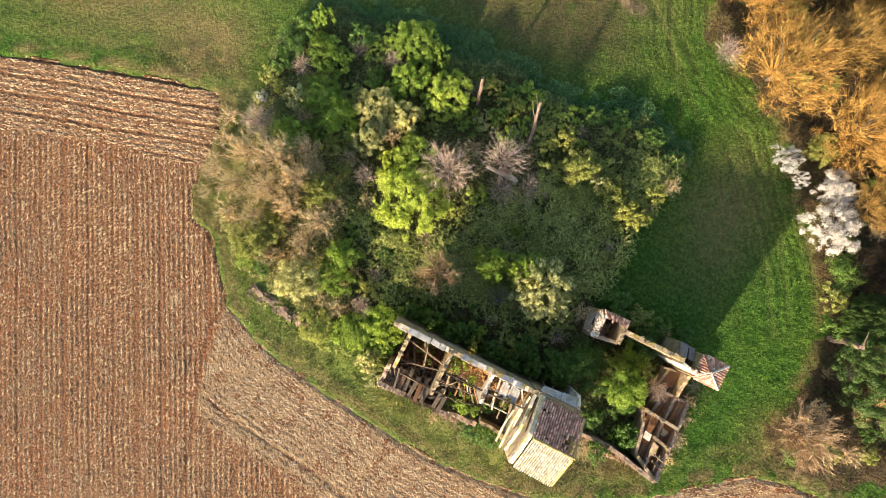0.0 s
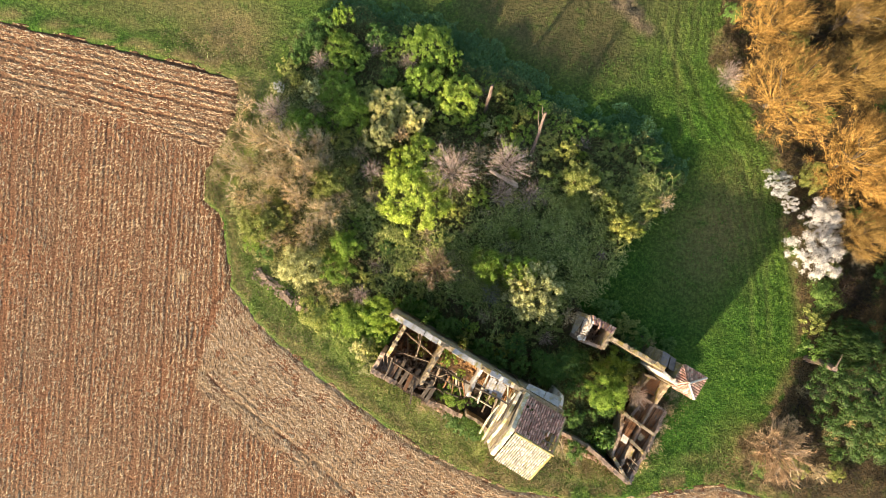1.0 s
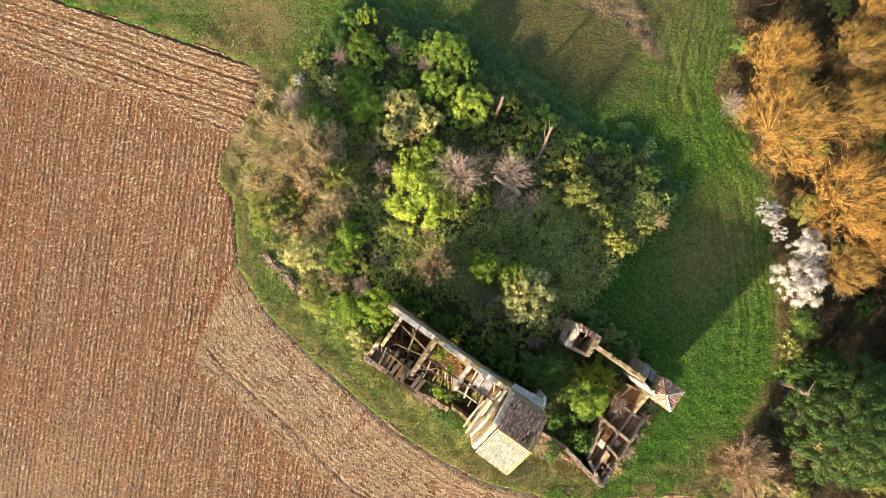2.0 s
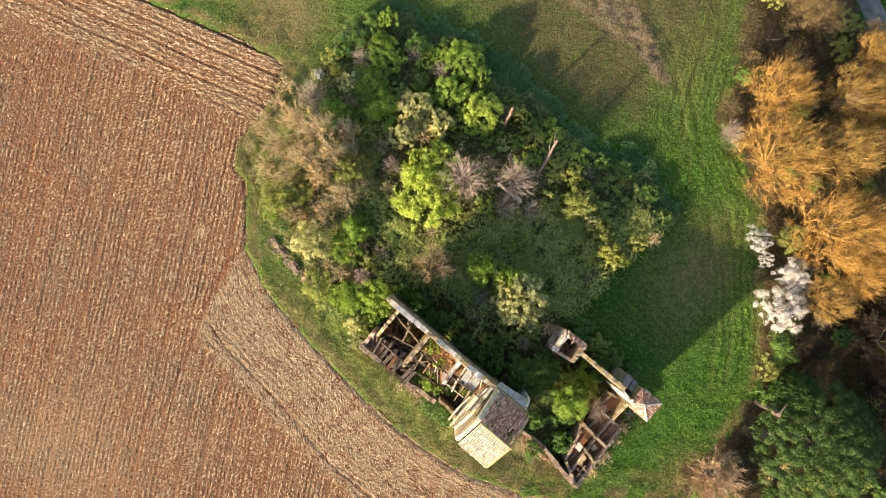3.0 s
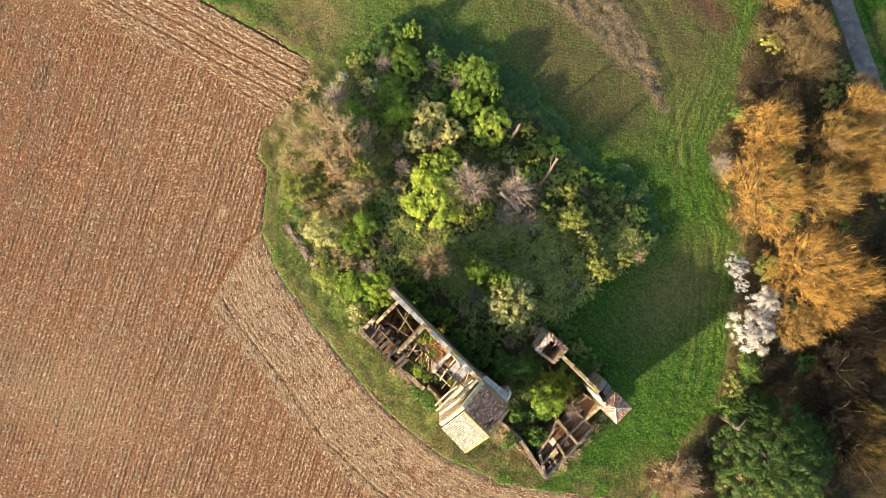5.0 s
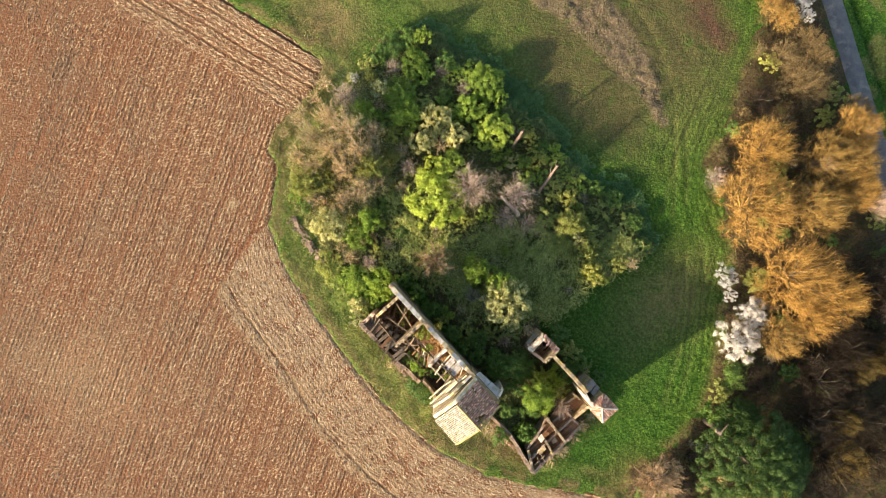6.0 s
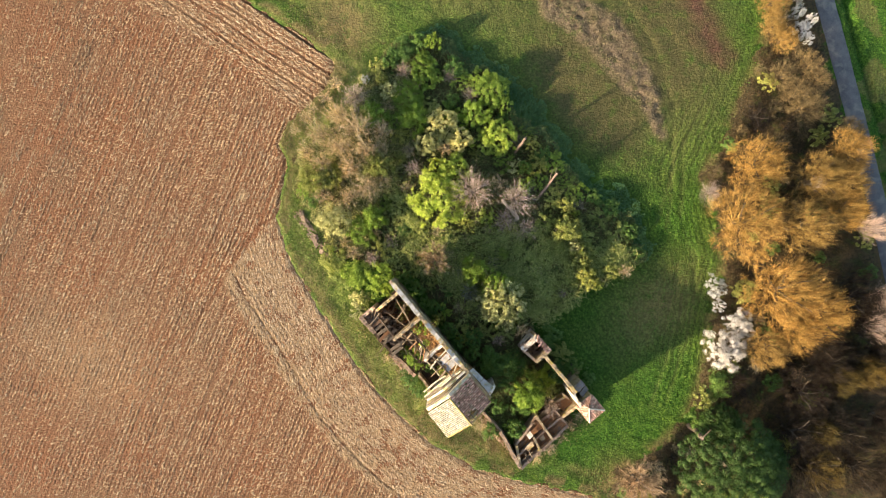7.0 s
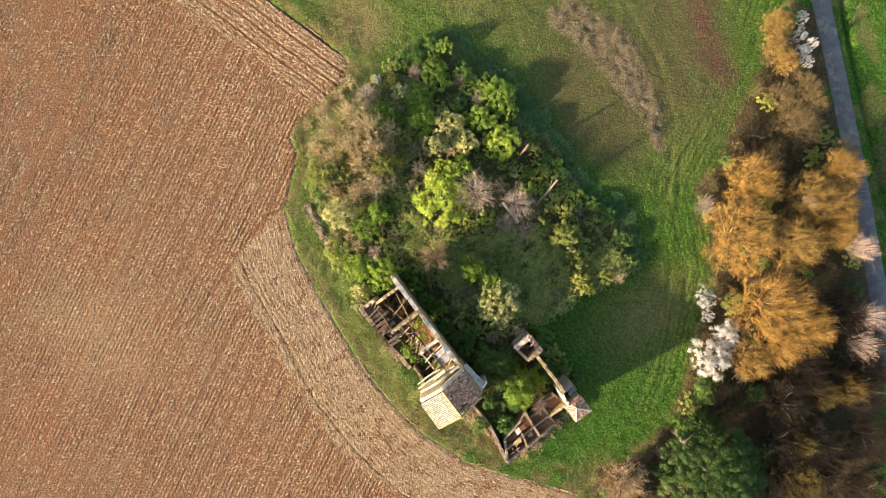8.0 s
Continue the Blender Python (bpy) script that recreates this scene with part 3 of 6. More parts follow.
def build_clods():
    """Long pale clods thrown up by the plough: aslant on the headland, along the furrows elsewhere."""
    rs = np.random.default_rng(11)
    n = 470000
    x, y = rs.uniform(-92, 50, n), rs.uniform(-76, 36, n)
    keep = rs.uniform(size=n) < np.clip(1.3 - np.hypot(x + 15, y + 5) / 80, 0.3, 1)
    x, y = x[keep], y[keep]
    d = edge_distance(x, y)
    _, headland, lane = field_height(x, y, d)
    top = top_headland(x, y)[1] > 0.5
    ok = (d > 0.15) & (to_line(x, y, TRACK) > 0.16) & (to_line(x, y, RUT) > 0.25) & (lane < np.where(top, 0.80, 0.93))
    wob = 1.4 * noise2(x, y, 7, 31) + 0.5 * noise2(x, y, 2.2, 32)
    ok &= (headland > 0.5) | (rs.uniform(size=len(x)) < 0.72 + 0.5 * np.sin(2 * np.pi * (x + 0.02 * y + 0.25 * wob) / 0.66))
    x, y, d, top, headland = x[ok], y[ok], d[ok], top[ok], headland[ok]
    n = len(x)
    e = 0.4
    along = np.arctan2(edge_distance(x, y + e) - edge_distance(x, y - e), edge_distance(x + e, y) - edge_distance(x - e, y)) + np.pi / 2
    flow = (noise2(x, y, 6, 45) - 0.5) * 1.6
    a = np.where(top, -0.17 + 0.15 * flow, np.where(headland > 0.5, along - 0.28 + 0.4 * flow, 1.32 + 0.6 * flow)) + rs.normal(size=n) * 0.30
    size = rs.uniform(0.4, 0.85, n) * np.where(headland > 0.5, 1.2, 1.1)
    ln, wd, ht = 0.27 * size * rs.uniform(0.6, 1.4, n), 0.115 * size * rs.uniform(0.7, 1.2, n), np.where(headland > 0.5, 0.072, 0.082) * size * rs.uniform(0.5, 1.3, n)
    t, s = np.stack([np.cos(a), np.sin(a), 0 * a], 1), np.stack([-np.sin(a), np.cos(a), 0 * a], 1)
    z = field_height(x, y, d)[0] + 0.02 * rs.uniform(-1, 1, n)
    c = np.stack([x, y, z], 1)
    off = rs.uniform(-0.5, 0.5, n)
    apex = c + t * (ln * off)[:, None] + np.array([0, 0, 1.0]) * ht[:, None]
    low = np.array([0, 0, -0.03])
    corner = lambda p, q: c + t * (p * ln * rs.uniform(0.7, 1.15, n))[:, None] + s * (q * wd * rs.uniform(0.6, 1.2, n))[:, None] + low
    v = np.stack([corner(1, 1), corner(-1, 1), corner(-1, -1), corner(1, -1), apex], 1).reshape(-1, 3)
    v = v.reshape(n, 5, 3)
    edge_share = np.clip((17 - d) / 12, 0.35, 1) * np.clip((-2 - y) / 8, 0.6, 1) > rs.uniform(size=n)
    for part_of, mat, label in ((edge_share, CLODS, "pale dry clods turned up along the field's edge"), (~edge_share, RED_CLODS, "reddish dry clods and stalks strewn over ploughed soil")):
        w = v[part_of]
        o = 5 * np.arange(len(w))[:, None]
        me = mesh("clods", w.reshape(-1, 3), np.concatenate([o + np.array([[k, (k + 1) % 4, 4]]) for k in range(4)]))
        me.materials.append(mat)
        tagged(new("clods", me), label, "clods", kind="stuff")


build_turf()
build_field()
build_clods()
build_road()


def ground_at(x, y):
    return float(turf_height(np.array([x]), np.array([y]))[0])

# ---- ruined farm: one frame, x along the long barn, y to its far side ----
FARM = pose(-5.02, -6.59, 0, 0, 0, -26.5) @ Matrix.Diagonal((0.988, 0.988, 1.13, 1))


def box(bm, x0, x1, y0, y1, z0, z1, jitter=0.0):
    m = Matrix.Translation(((x0 + x1) / 2, (y0 + y1) / 2, (z0 + z1) / 2)) @ Matrix.Diagonal((x1 - x0, y1 - y0, z1 - z0, 1))
    vs = bmesh.ops.create_cube(bm, size=1, matrix=m)["verts"]
    for v in vs:
        v.co += Vector([random.uniform(-jitter, jitter) for _ in range(3)])
    return vs


def bar(bm, a, b, w, h, sides=4):
    """A squared timber or a round pole from a to b."""
    a, b = Vector(a), Vector(b)
    d = b - a
    m = Matrix.Translation((a + b) / 2) @ d.to_track_quat("Z", "X").to_matrix().to_4x4()
    if sides == 4:
        bmesh.ops.create_cube(bm, size=1, matrix=m @ Matrix.Diagonal((w, h, d.length, 1)))
    else:
        bmesh.ops.create_cone(bm, cap_ends=True, segments=sides, radius1=w / 2, radius2=h / 2, depth=d.length, matrix=m)


def ruin_wall(name, parent, a, b, thick, top, mat, rough=0.35, base=-0.2, label="", step=0.45, holes=(), stones=True):
    """A rubble wall from a to b with a broken top; top is one height or a list of heights along it; holes are (from, to, sill, head) along it."""
    a, b = Vector((*a, 0)), Vector((*b, 0))
    d = b - a
    n = max(2, int(d.length / step))
    u, side = d.normalized(), Vector((-d.y, d.x, 0)).normalized() * thick / 2
    tops = [top] * 2 if isinstance(top, (int, float)) else list(top)
    seed = random.random() * 90
    cuts = sorted({k / n * d.length for k in range(n + 1)} | {h for hole in holes for h in hole[:2]})
    cuts = [c for k, c in enumerate(cuts) if k == 0 or c - cuts[k - 1] > 0.02]

    def height(s):
        p = s / d.length * (len(tops) - 1)
        k = min(int(p), len(tops) - 2)
        return tops[k] + (tops[k + 1] - tops[k]) * (p - k) + rough * (noise.noise(Vector((s * 0.9, seed, 0))) + 0.6 * noise.noise(Vector((s * 2.6, seed, 4))))

    bm = bmesh.new()

    def column(s0, s1, z00, z01, z10, z11):
        if z01 - z00 < 0.05 and z11 - z10 < 0.05:
            return
        rows = 4
        ring = []
        for s, lo, hi in ((s0, z00, z01), (s1, z10, z11)):
            for sg in (-1, 1):
                line = []
                for r in range(rows + 1):
                    z = lo + (hi - lo) * r / rows
                    k = 0.05 * noise.noise(Vector((s * 1.7, z * 1.9, sg * 7 + seed)))
                    p = a + u * s + side * sg * (1 - 0.12 * r / rows) + side.normalized() * k
                    line.append(bm.verts.new((p.x, p.y, z)))
                ring.append(line)
        p00, p01, p10, p11 = ring
        for r in range(rows):
            bm.faces.new((p00[r], p10[r], p10[r + 1], p00[r + 1]))
            bm.faces.new((p11[r], p01[r], p01[r + 1], p11[r + 1]))
            bm.faces.new((p01[r], p00[r], p00[r + 1], p01[r + 1]))
            bm.faces.new((p10[r], p11[r], p11[r + 1], p10[r + 1]))
        bm.faces.new((p00[-1], p10[-1], p11[-1], p01[-1]))
        bm.faces.new((p00[0], p01[0], p11[0], p10[0]))

    for s0, s1 in zip(cuts, cuts[1:]):
        h0, h1 = max(height(s0), base + 0.1), max(height(s1), base + 0.1)
        hole = next((h for h in holes if h[0] - 0.01 <= s0 and s1 <= h[1] + 0.01), None)
        if hole:
            column(s0, s1, base, hole[2], base, hole[2])
            column(s0, s1, hole[3], max(h0, hole[3]), hole[3], max(h1, hole[3]))
        else:
            column(s0, s1, base, h0, base, h1)
    bmesh.ops.remove_doubles(bm, verts=bm.verts[:], dist=0.004)
    bmesh.ops.recalc_face_normals(bm, faces=bm.faces)
    wall = part(name, bm, mat, parent, label)
    if rough >= 0.1 and stones:
        bm = bmesh.new()
        for _ in range(int(d.length * (4.2 if thick > 0.45 else 2.2))):
            q = random.uniform(0.05, d.length - 0.05)
            if any(h[0] < q < h[1] and h[3] > height(q) - 0.2 for h in holes):
                continue
            p = a + u * q + side * random.uniform(-0.9, 0.9)
            w = random.uniform(0.12, 0.34)
            m = pose(p.x, p.y, height(q) + 0.02, random.uniform(-20, 20), random.uniform(-20, 20), random.uniform(0, 180)) @ Matrix.Diagonal((w, w * random.uniform(0.5, 0.9), random.uniform(0.08, 0.18), 1))
            for v in bmesh.ops.create_cube(bm, size=1, matrix=m)["verts"]:
                v.co += Vector([random.uniform(-0.03, 0.03) for _ in range(3)])
        part("loose_stone", bm, mat, parent)["kind"] = "stuff"
    return wall


def slabs(parent, a, b, z, width, gap=0.3, size=(0.7, 1.2), lift=0.1, mat=COPING, name="coping_slab"):
    """Loose flat slabs along a wall's top, some of them lost."""
    a, b = Vector((*a, 0)), Vector((*b, 0))
    u, length, s = (b - a).normalized(), (b - a).length, 0.2
    turn = math.degrees(math.atan2(u.y, u.x))
    while s < length - 0.6:
        w = random.uniform(*size)
        if random.random() > gap:
            bm = bmesh.new()
            box(bm, -w / 2 + 0.03, w / 2 - 0.03, -width / 2, width / 2, -0.09, 0.09, 0.05)
            bmesh.ops.bevel(bm, geom=bm.edges[:], offset=0.02, segments=1, affect="EDGES")
            ob = part(name, bm, mat, parent)
            p = a + u * (s + w / 2)
            zz = z(s) if callable(z) else z
            ob.matrix_local = pose(p.x, p.y, zz + lift, random.uniform(-11, 11), random.uniform(-9, 9), turn + random.uniform(-9, 9))
        s += w


def tile_slope(name, parent, corners, pitch, course, mat, label="", lost=(), loose=0.03):
    """Half-round clay tiles on a slope. corners: eave start, eave end, ridge end, ridge start. lost: (u, v, radius) holes in shares of the slope."""
    e0, e1, r1, r0 = [Vector(c) for c in corners]
    nu, nv = max(2, round((e1 - e0).length / pitch)), max(2, round(((r0 - e0).length + (r1 - e1).length) / 2 / course))
    up = (e1 - e0).cross(r0 - e0)
    if up.length < 1e-6:
        up = (e1 - e0).cross(r1 - e0)
    up.normalize()
    if up.z < 0:
        up = -up
    verts, faces = [], []

    hip = (r1 - r0).length < 1e-6
    share = (r0 - e0).dot(e1 - e0) / (e1 - e0).length_squared
    rise = r0 - (e0 + (e1 - e0) * share)
    if hip:
        nv = max(2, round(rise.length / course))

    def at(u, v):
        if hip:
            return e0 + (e1 - e0) * min(max(u, v * share), 1 - v * (1 - share)) + rise * v
        return (e0 * (1 - u) + e1 * u) * (1 - v) + (r0 * (1 - u) + r1 * u) * v

    for i in range(nu):
        for j in range(nv):
            uc, vc = (i + 0.5) / nu, (j + 0.5) / nv
            if hip and not (j / nv * share - 0.5 / nu < uc < 1 - j / nv * (1 - share) + 0.5 / nu):
                continue
            if any(math.hypot((uc - a) * 1.0, (vc - b) * 1.0) < rad + random.uniform(-0.04, 0.05) for a, b, rad in lost) or random.random() < 0.012:
                continue
            du, dv = random.uniform(-loose, loose) / nu, random.uniform(-0.2, 0.1) / nv
            lift = random.uniform(0, 0.03)
            o = len(verts)
            for v, z in (((j - 0.18) / nv + dv, 0.055), ((j + 1) / nv + dv, 0.015)):
                for across, hgt in ((0.05, -0.02), (0.3, 0.12), (0.68, 0.12), (0.92, -0.02)):
                    p = at((i + across) / nu + du, min(max(v, -0.02), 1.0)) + up * (z + hgt + lift)
                    verts.append(tuple(p))
            faces += [(o, o + 1, o + 5, o + 4), (o + 1, o + 2, o + 6, o + 5), (o + 2, o + 3, o + 7, o + 6), (o, o + 3, o + 2, o + 1)]
    ob = part_mesh(name, mesh(name, verts, faces), mat, parent, label)
    ob["kind"] = "stuff"
    return ob


def plate(name, parent, corners, thick, mat, label=""):
    """A slab whose top has these four corners."""
    bm = bmesh.new()
    top = [bm.verts.new(c) for c in corners]
    low = [bm.verts.new((c[0], c[1], c[2] - thick)) for c in corners]
    bm.faces.new(top)
    bm.faces.new(low[::-1])
    for k in range(4):
        j = (k + 1) % 4
        bm.faces.new((top[k], low[k], low[j], top[j]))
    bmesh.ops.recalc_face_normals(bm, faces=bm.faces)
    return part(name, bm, mat, parent, label)


def timber(parent, a, b, w=0.2, h=0.2, name="beam", mat=TIMBER):
    bm = bmesh.new()
    bar(bm, a, b, w, h)
    bmesh.ops.subdivide_edges(bm, edges=bm.edges[:], cuts=2)
    mid, span, bow = (Vector(a) + Vector(b)) / 2, (Vector(b) - Vector(a)).length, Vector([random.uniform(-0.16, 0.16) for _ in range(3)])
    for v in bm.verts:
        v.co += Vector([random.uniform(-0.035, 0.035) for _ in range(3)]) + bow * max(0, 1 - ((v.co - mid).length / span * 2) ** 2)
    return part(name, bm, mat, parent)


def rubble(name, parent, x0, x1, y0, y1, z, count, size, mat, pile=0.5, label=""):
    """Broken stones and tiles heaped on a floor, joined: too small to pick apart."""
    bm = bmesh.new()
    for _ in range(count):
        x, y = random.uniform(x0, x1), random.uniform(y0, y1)
        s = random.uniform(0.4, 1.0) * size
        zz = z + pile * max(0, noise.noise(Vector((x * 0.5, y * 0.5, 3.3)))) + 0.1 * s
        m = pose(x, y, zz, random.uniform(-40, 40), random.uniform(-40, 40), random.uniform(0, 180)) @ Matrix.Diagonal((s, s * random.uniform(0.5, 0.9), s * random.uniform(0.25, 0.5), 1))
        bmesh.ops.create_cube(bm, size=1, matrix=m)
    ob = part(name, bm, mat, parent, label)
    ob["kind"] = "stuff"
    return ob


def floor_patch(name, parent, x0, x1, y0, y1, z, mat, label="", bumps=0.25):
    xs, ys = np.linspace(x0, x1, 26), np.linspace(y0, y1, 22)
    x, y = np.meshgrid(xs, ys)
    x, y = x.ravel(), y.ravel()
    zz = z + bumps * (noise2(x + 40, y + 40, 1.3, 51) - 0.4) + 0.5 * bumps * (noise2(x + 40, y + 40, 0.5, 52) - 0.5)
    return part_mesh(name, mesh(name, np.stack([x, y, zz], 1), grid_faces(26, 22), True), mat, parent, label)


def build_barn():
    barn = empty("barn", FARM, "long roofless stone barn ruin with one tiled end bay", "ruined barn")
    W = 7.4
    far = ruin_wall("wall", barn, (-0.4, -0.35), (17.8, -0.35), 0.62, [7.9, 7.7, 7.5, 7.4, 7.3, 7.2], STONE, 0.25, holes=[(3.2, 4.3, 2.2, 4.4), (9.4, 10.5, 2.2, 4.4), (14.6, 15.6, 4.6, 6.2)])
    slabs(barn, (-0.5, -0.30), (17.8, -0.30), lambda s: 7.9 - 0.04 * s, 0.66, 0.30, (0.4, 1.4))
    ruin_wall("wall", barn, (17.8, -0.30), (24.0, -0.30), 0.75, [7.1, 7.0, 6.6], STONE, 0.1, holes=[(1.2, 2.2, 3.6, 5.6), (3.7, 4.7, 3.6, 5.6)])
    ruin_wall("end_wall", barn, (1.85, -0.7), (1.85, -5.3), 0.5, [7.7, 6.9, 6.3], STONE, 0.3)
    ruin_wall("end_wall", barn, (1.2, -5.3), (1.2, -8.4), 0.6, [5.4, 4.6, 4.3], RUBBLE, 0.5)
    ruin_wall("cross_wall", barn, (7.15, -0.7), (7.2, -6.2), 0.46, [7.2, 6.8, 6.2], STONE, 0.3)
    ruin_wall("wall", barn, (1.0, -8.2), (4.6, -8.35), 0.75, [4.5, 4.1, 3.4], RUBBLE, 0.8)
    ruin_wall("wall", barn, (4.6, -8.35), (9.4, -8.5), 0.55, [3.2, 3.6, 2.6, 2.4], EARTH, 0.8)
    ruin_wall("wall", barn, (9.4, -8.5), (14.6, -8.3), 0.7, [2.6, 1.0, 1.2], RUBBLE, 0.6)
    ruin_wall("wall", barn, (14.6, -7.4), (18.0, -7.5), 0.45, [2.6, 2.2, 3.4], STONE, 0.4, label="low broken wall with a pale lit top")
    ruin_wall("cross_wall", barn, (12.6, -0.7), (12.9, -4.5), 0.5, [6.9, 6.4, 6.3], PLASTER, 0.25, label="plastered cross wall with a broken end")
    # gable wall with its stepped second skin
    ruin_wall("gable_wall", barn, (18.85, -0.2), (18.85, -8.9), 0.6, [7.3, 8.3, 9.3, 8.4, 7.1], CREAM_STONE, 0.12, label="pale plastered gable wall", stones=False)
    ruin_wall("gable_wall", barn, (18.0, -0.5), (18.0, -8.2), 0.4, [7.0, 7.4, 7.8, 6.9, 5.8], CREAM_STONE, 0.2, stones=False)
    for x, y0, y1, z0, z1 in ((17.25, -2.2, -8.3, 6.9, 5.4), (16.75, -3.4, -8.0, 6.2, 4.6), (17.5, -1.0, -5.2, 7.2, 6.0)):
        timber(barn, (x, y0, z0), (x + 0.1, y1, z1), 0.22, 0.2, "rafter", CREAM_STONE)
    ruin_wall("gable_wall", barn, (23.75, -0.2), (23.75, -8.9), 0.5, [7.0, 7.9, 8.7, 7.9, 6.8], STONE, 0.04)
    ruin_wall("wall", barn, (18.85, -8.7), (23.9, -8.7), 0.6, [6.5, 6.5], STONE, 0.05)
    # Dark timbers added to stand for the shadowed gaps between the pale gable skins.
    for x, z0, z1 in ((18.42, 7.2, 8.5), (17.62, 6.5, 7.5)):
        for y0, y1, a, b in ((-0.7, -4.6, z0, z1), (-4.6, -8.4, z1, z0 - 0.4)):
            timber(barn, (x, y0, a), (x, y1, b), 0.13, 0.16, "rafter")
    # end bay roof
    roof = new("roof")
    roof.parent = barn
    tagged(roof, "clay-tiled gable roof with a hole in it")
    tile_slope("tiles", roof, [(24.2, -0.5, 7.45), (19.0, -0.5, 7.45), (19.1, -4.6, 9.45), (24.2, -4.6, 9.45)], 0.285, 0.34, TILE, lost=[(0.12, 0.66, 0.115), (0.10, 0.84, 0.10), (0.23, 0.78, 0.075)], loose=0.1)
    tile_slope("tiles", roof, [(19.3, -9.0, 7.1), (24.2, -9.1, 7.1), (24.2, -4.6, 9.45), (19.2, -4.6, 9.45)], 0.27, 0.30, TILE_SUNLIT)
    for k in range(13):
        x = 19.2 + k * 0.40
        bm = bmesh.new()
        bar(bm, (x, -4.6, 9.55), (x + 0.42, -4.6, 9.53), 0.34, 0.3, 8)
        part("ridge_tile", bm, LICHEN, roof)
    for k in range(24):
        y = -0.5 - k * 0.355
        z0, z1 = [7.22 + 2.33 * (1 - min(abs(q + 4.6) / 4.7, 1)) for q in (y, y - 0.38)]
        bm = bmesh.new()
        bar(bm, (24.2 + random.uniform(-0.03, 0.03), y, z0), (24.2 + random.uniform(-0.03, 0.03), y - 0.38, z1), 0.30, 0.26, 8)
        part("verge_tile", bm, LICHEN, roof)
    for y in (-1.2, -2.6, -3.8, -5.6, -7.0, -8.2):
        z = 7.0 + (9.3 - 7.0) * (1 - abs(y + 4.6) / 4.75) - 0.12
        timber(roof, (19.2, y, z), (24.1, y, z), 0.14, 0.18, "purlin")
    plate("deck", roof, [(24.15, -0.5, 7.35), (24.15, -1.2, 7.68), (19.05, -1.2, 7.68), (19.05, -0.5, 7.35)], 0.05, TIMBER)
    # buttress stub beside the bay
    plate("roof_sheet", barn, [(18.4, 0.12, 6.85), (20.9, 0.12, 6.75), (20.9, 0.95, 6.3), (18.6, 0.75, 6.45)], 0.07, COPING, "grey sheet of a fallen lean-to")
    plate("roof_sheet", barn, [(21.0, 0.12, 6.7), (23.2, 0.12, 6.6), (23.1, 1.25, 6.0), (21.0, 1.0, 6.2)], 0.07, COPING)
    ruin_wall("buttress", barn, (23.3, 0.1), (23.3, 1.45), 0.5, [6.7, 6.1, 5.0], PLASTER, 0.2, stones=False)
    for x in (19.2, 20.6, 21.6, 22.5):
        timber(barn, (x, 0.7, 3.0), (x, 0.75, 6.3), 0.12, 0.12, "post")
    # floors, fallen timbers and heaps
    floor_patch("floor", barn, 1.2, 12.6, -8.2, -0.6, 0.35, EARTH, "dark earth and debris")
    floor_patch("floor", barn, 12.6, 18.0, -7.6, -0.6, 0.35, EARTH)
    rubble("debris", barn, 1.6, 9.2, -8.0, -4.5, 0.5, 420, 0.32, RUBBLE, 1.2)
    rubble("debris", barn, 1.1, 3.6, -8.3, -5.6, 3.2, 320, 0.3, RUBBLE, 0.7, "heap of reddish fallen stones")
    rubble("debris", barn, 9.0, 12.4, -9.6, -7.6, 0.3, 200, 0.3, RUBBLE, 0.6, "pale fallen stones and mortar")
    rubble("debris", barn, 2.3, 7.0, -5.2, -0.8, 0.4, 380, 0.32, BOARD, 1.0)
    rubble("debris", barn, 7.5, 12.6, -6.0, -2.6, 0.4, 300, 0.34, TIMBER, 1.0)
    rubble("debris", barn, 9.0, 14.0, -8.2, -5.0, 0.4, 260, 0.34, RUBBLE, 0.9)
    rubble("debris", barn, 7.5, 12.3, -2.9, -0.8, 5.2, 460, 0.3, DEAD_FERN, 0.9, "orange-tan heap of broken pieces standing for dead ferns")
    plate("loft_floor", barn, [(7.4, -0.7, 5.1), (12.4, -0.7, 5.1), (12.4, -3.1, 4.9), (7.4, -2.8, 4.9)], 0.2, BOARD)
    for a, b in (((2.2, -1.9, 4.4), (7.0, -2.6, 4.9)), ((2.4, -4.7, 3.0), (6.9, -3.6, 4.2)), ((3.6, -0.8, 3.2), (5.8, -5.4, 1.6)), ((4.6, -2.0, 1.2), (6.6, -4.6, 2.4)), ((2.6, -2.4, 1.0), (4.4, -5.2, 1.6)), ((7.4, -3.3, 5.4), (12.6, -3.2, 5.4)), ((7.4, -4.8, 4.6), (12.0, -4.2, 5.0)),
                 ((2.0, -6.0, 3.7), (9.0, -6.2, 3.4)), ((3.0, -7.2, 3.2), (8.6, -7.0, 3.0)), ((1.4, -5.6, 5.0), (2.6, -8.0, 2.2)), ((1.9, -5.5, 5.2), (3.3, -7.9, 2.0)), ((2.5, -5.3, 5.0), (3.0, -8.4, 4.3)),
                 ((8.3, -3.4, 4.8), (9.0, -6.6, 2.0)), ((9.5, -3.6, 5.0), (8.0, -5.6, 2.4)), ((6.0, -6.2, 3.4), (7.5, -9.6, 3.6)), ((4.2, -1.0, 4.6), (5.2, -4.6, 3.0))):
        timber(barn, a, b, random.uniform(0.11, 0.24), random.uniform(0.12, 0.22))
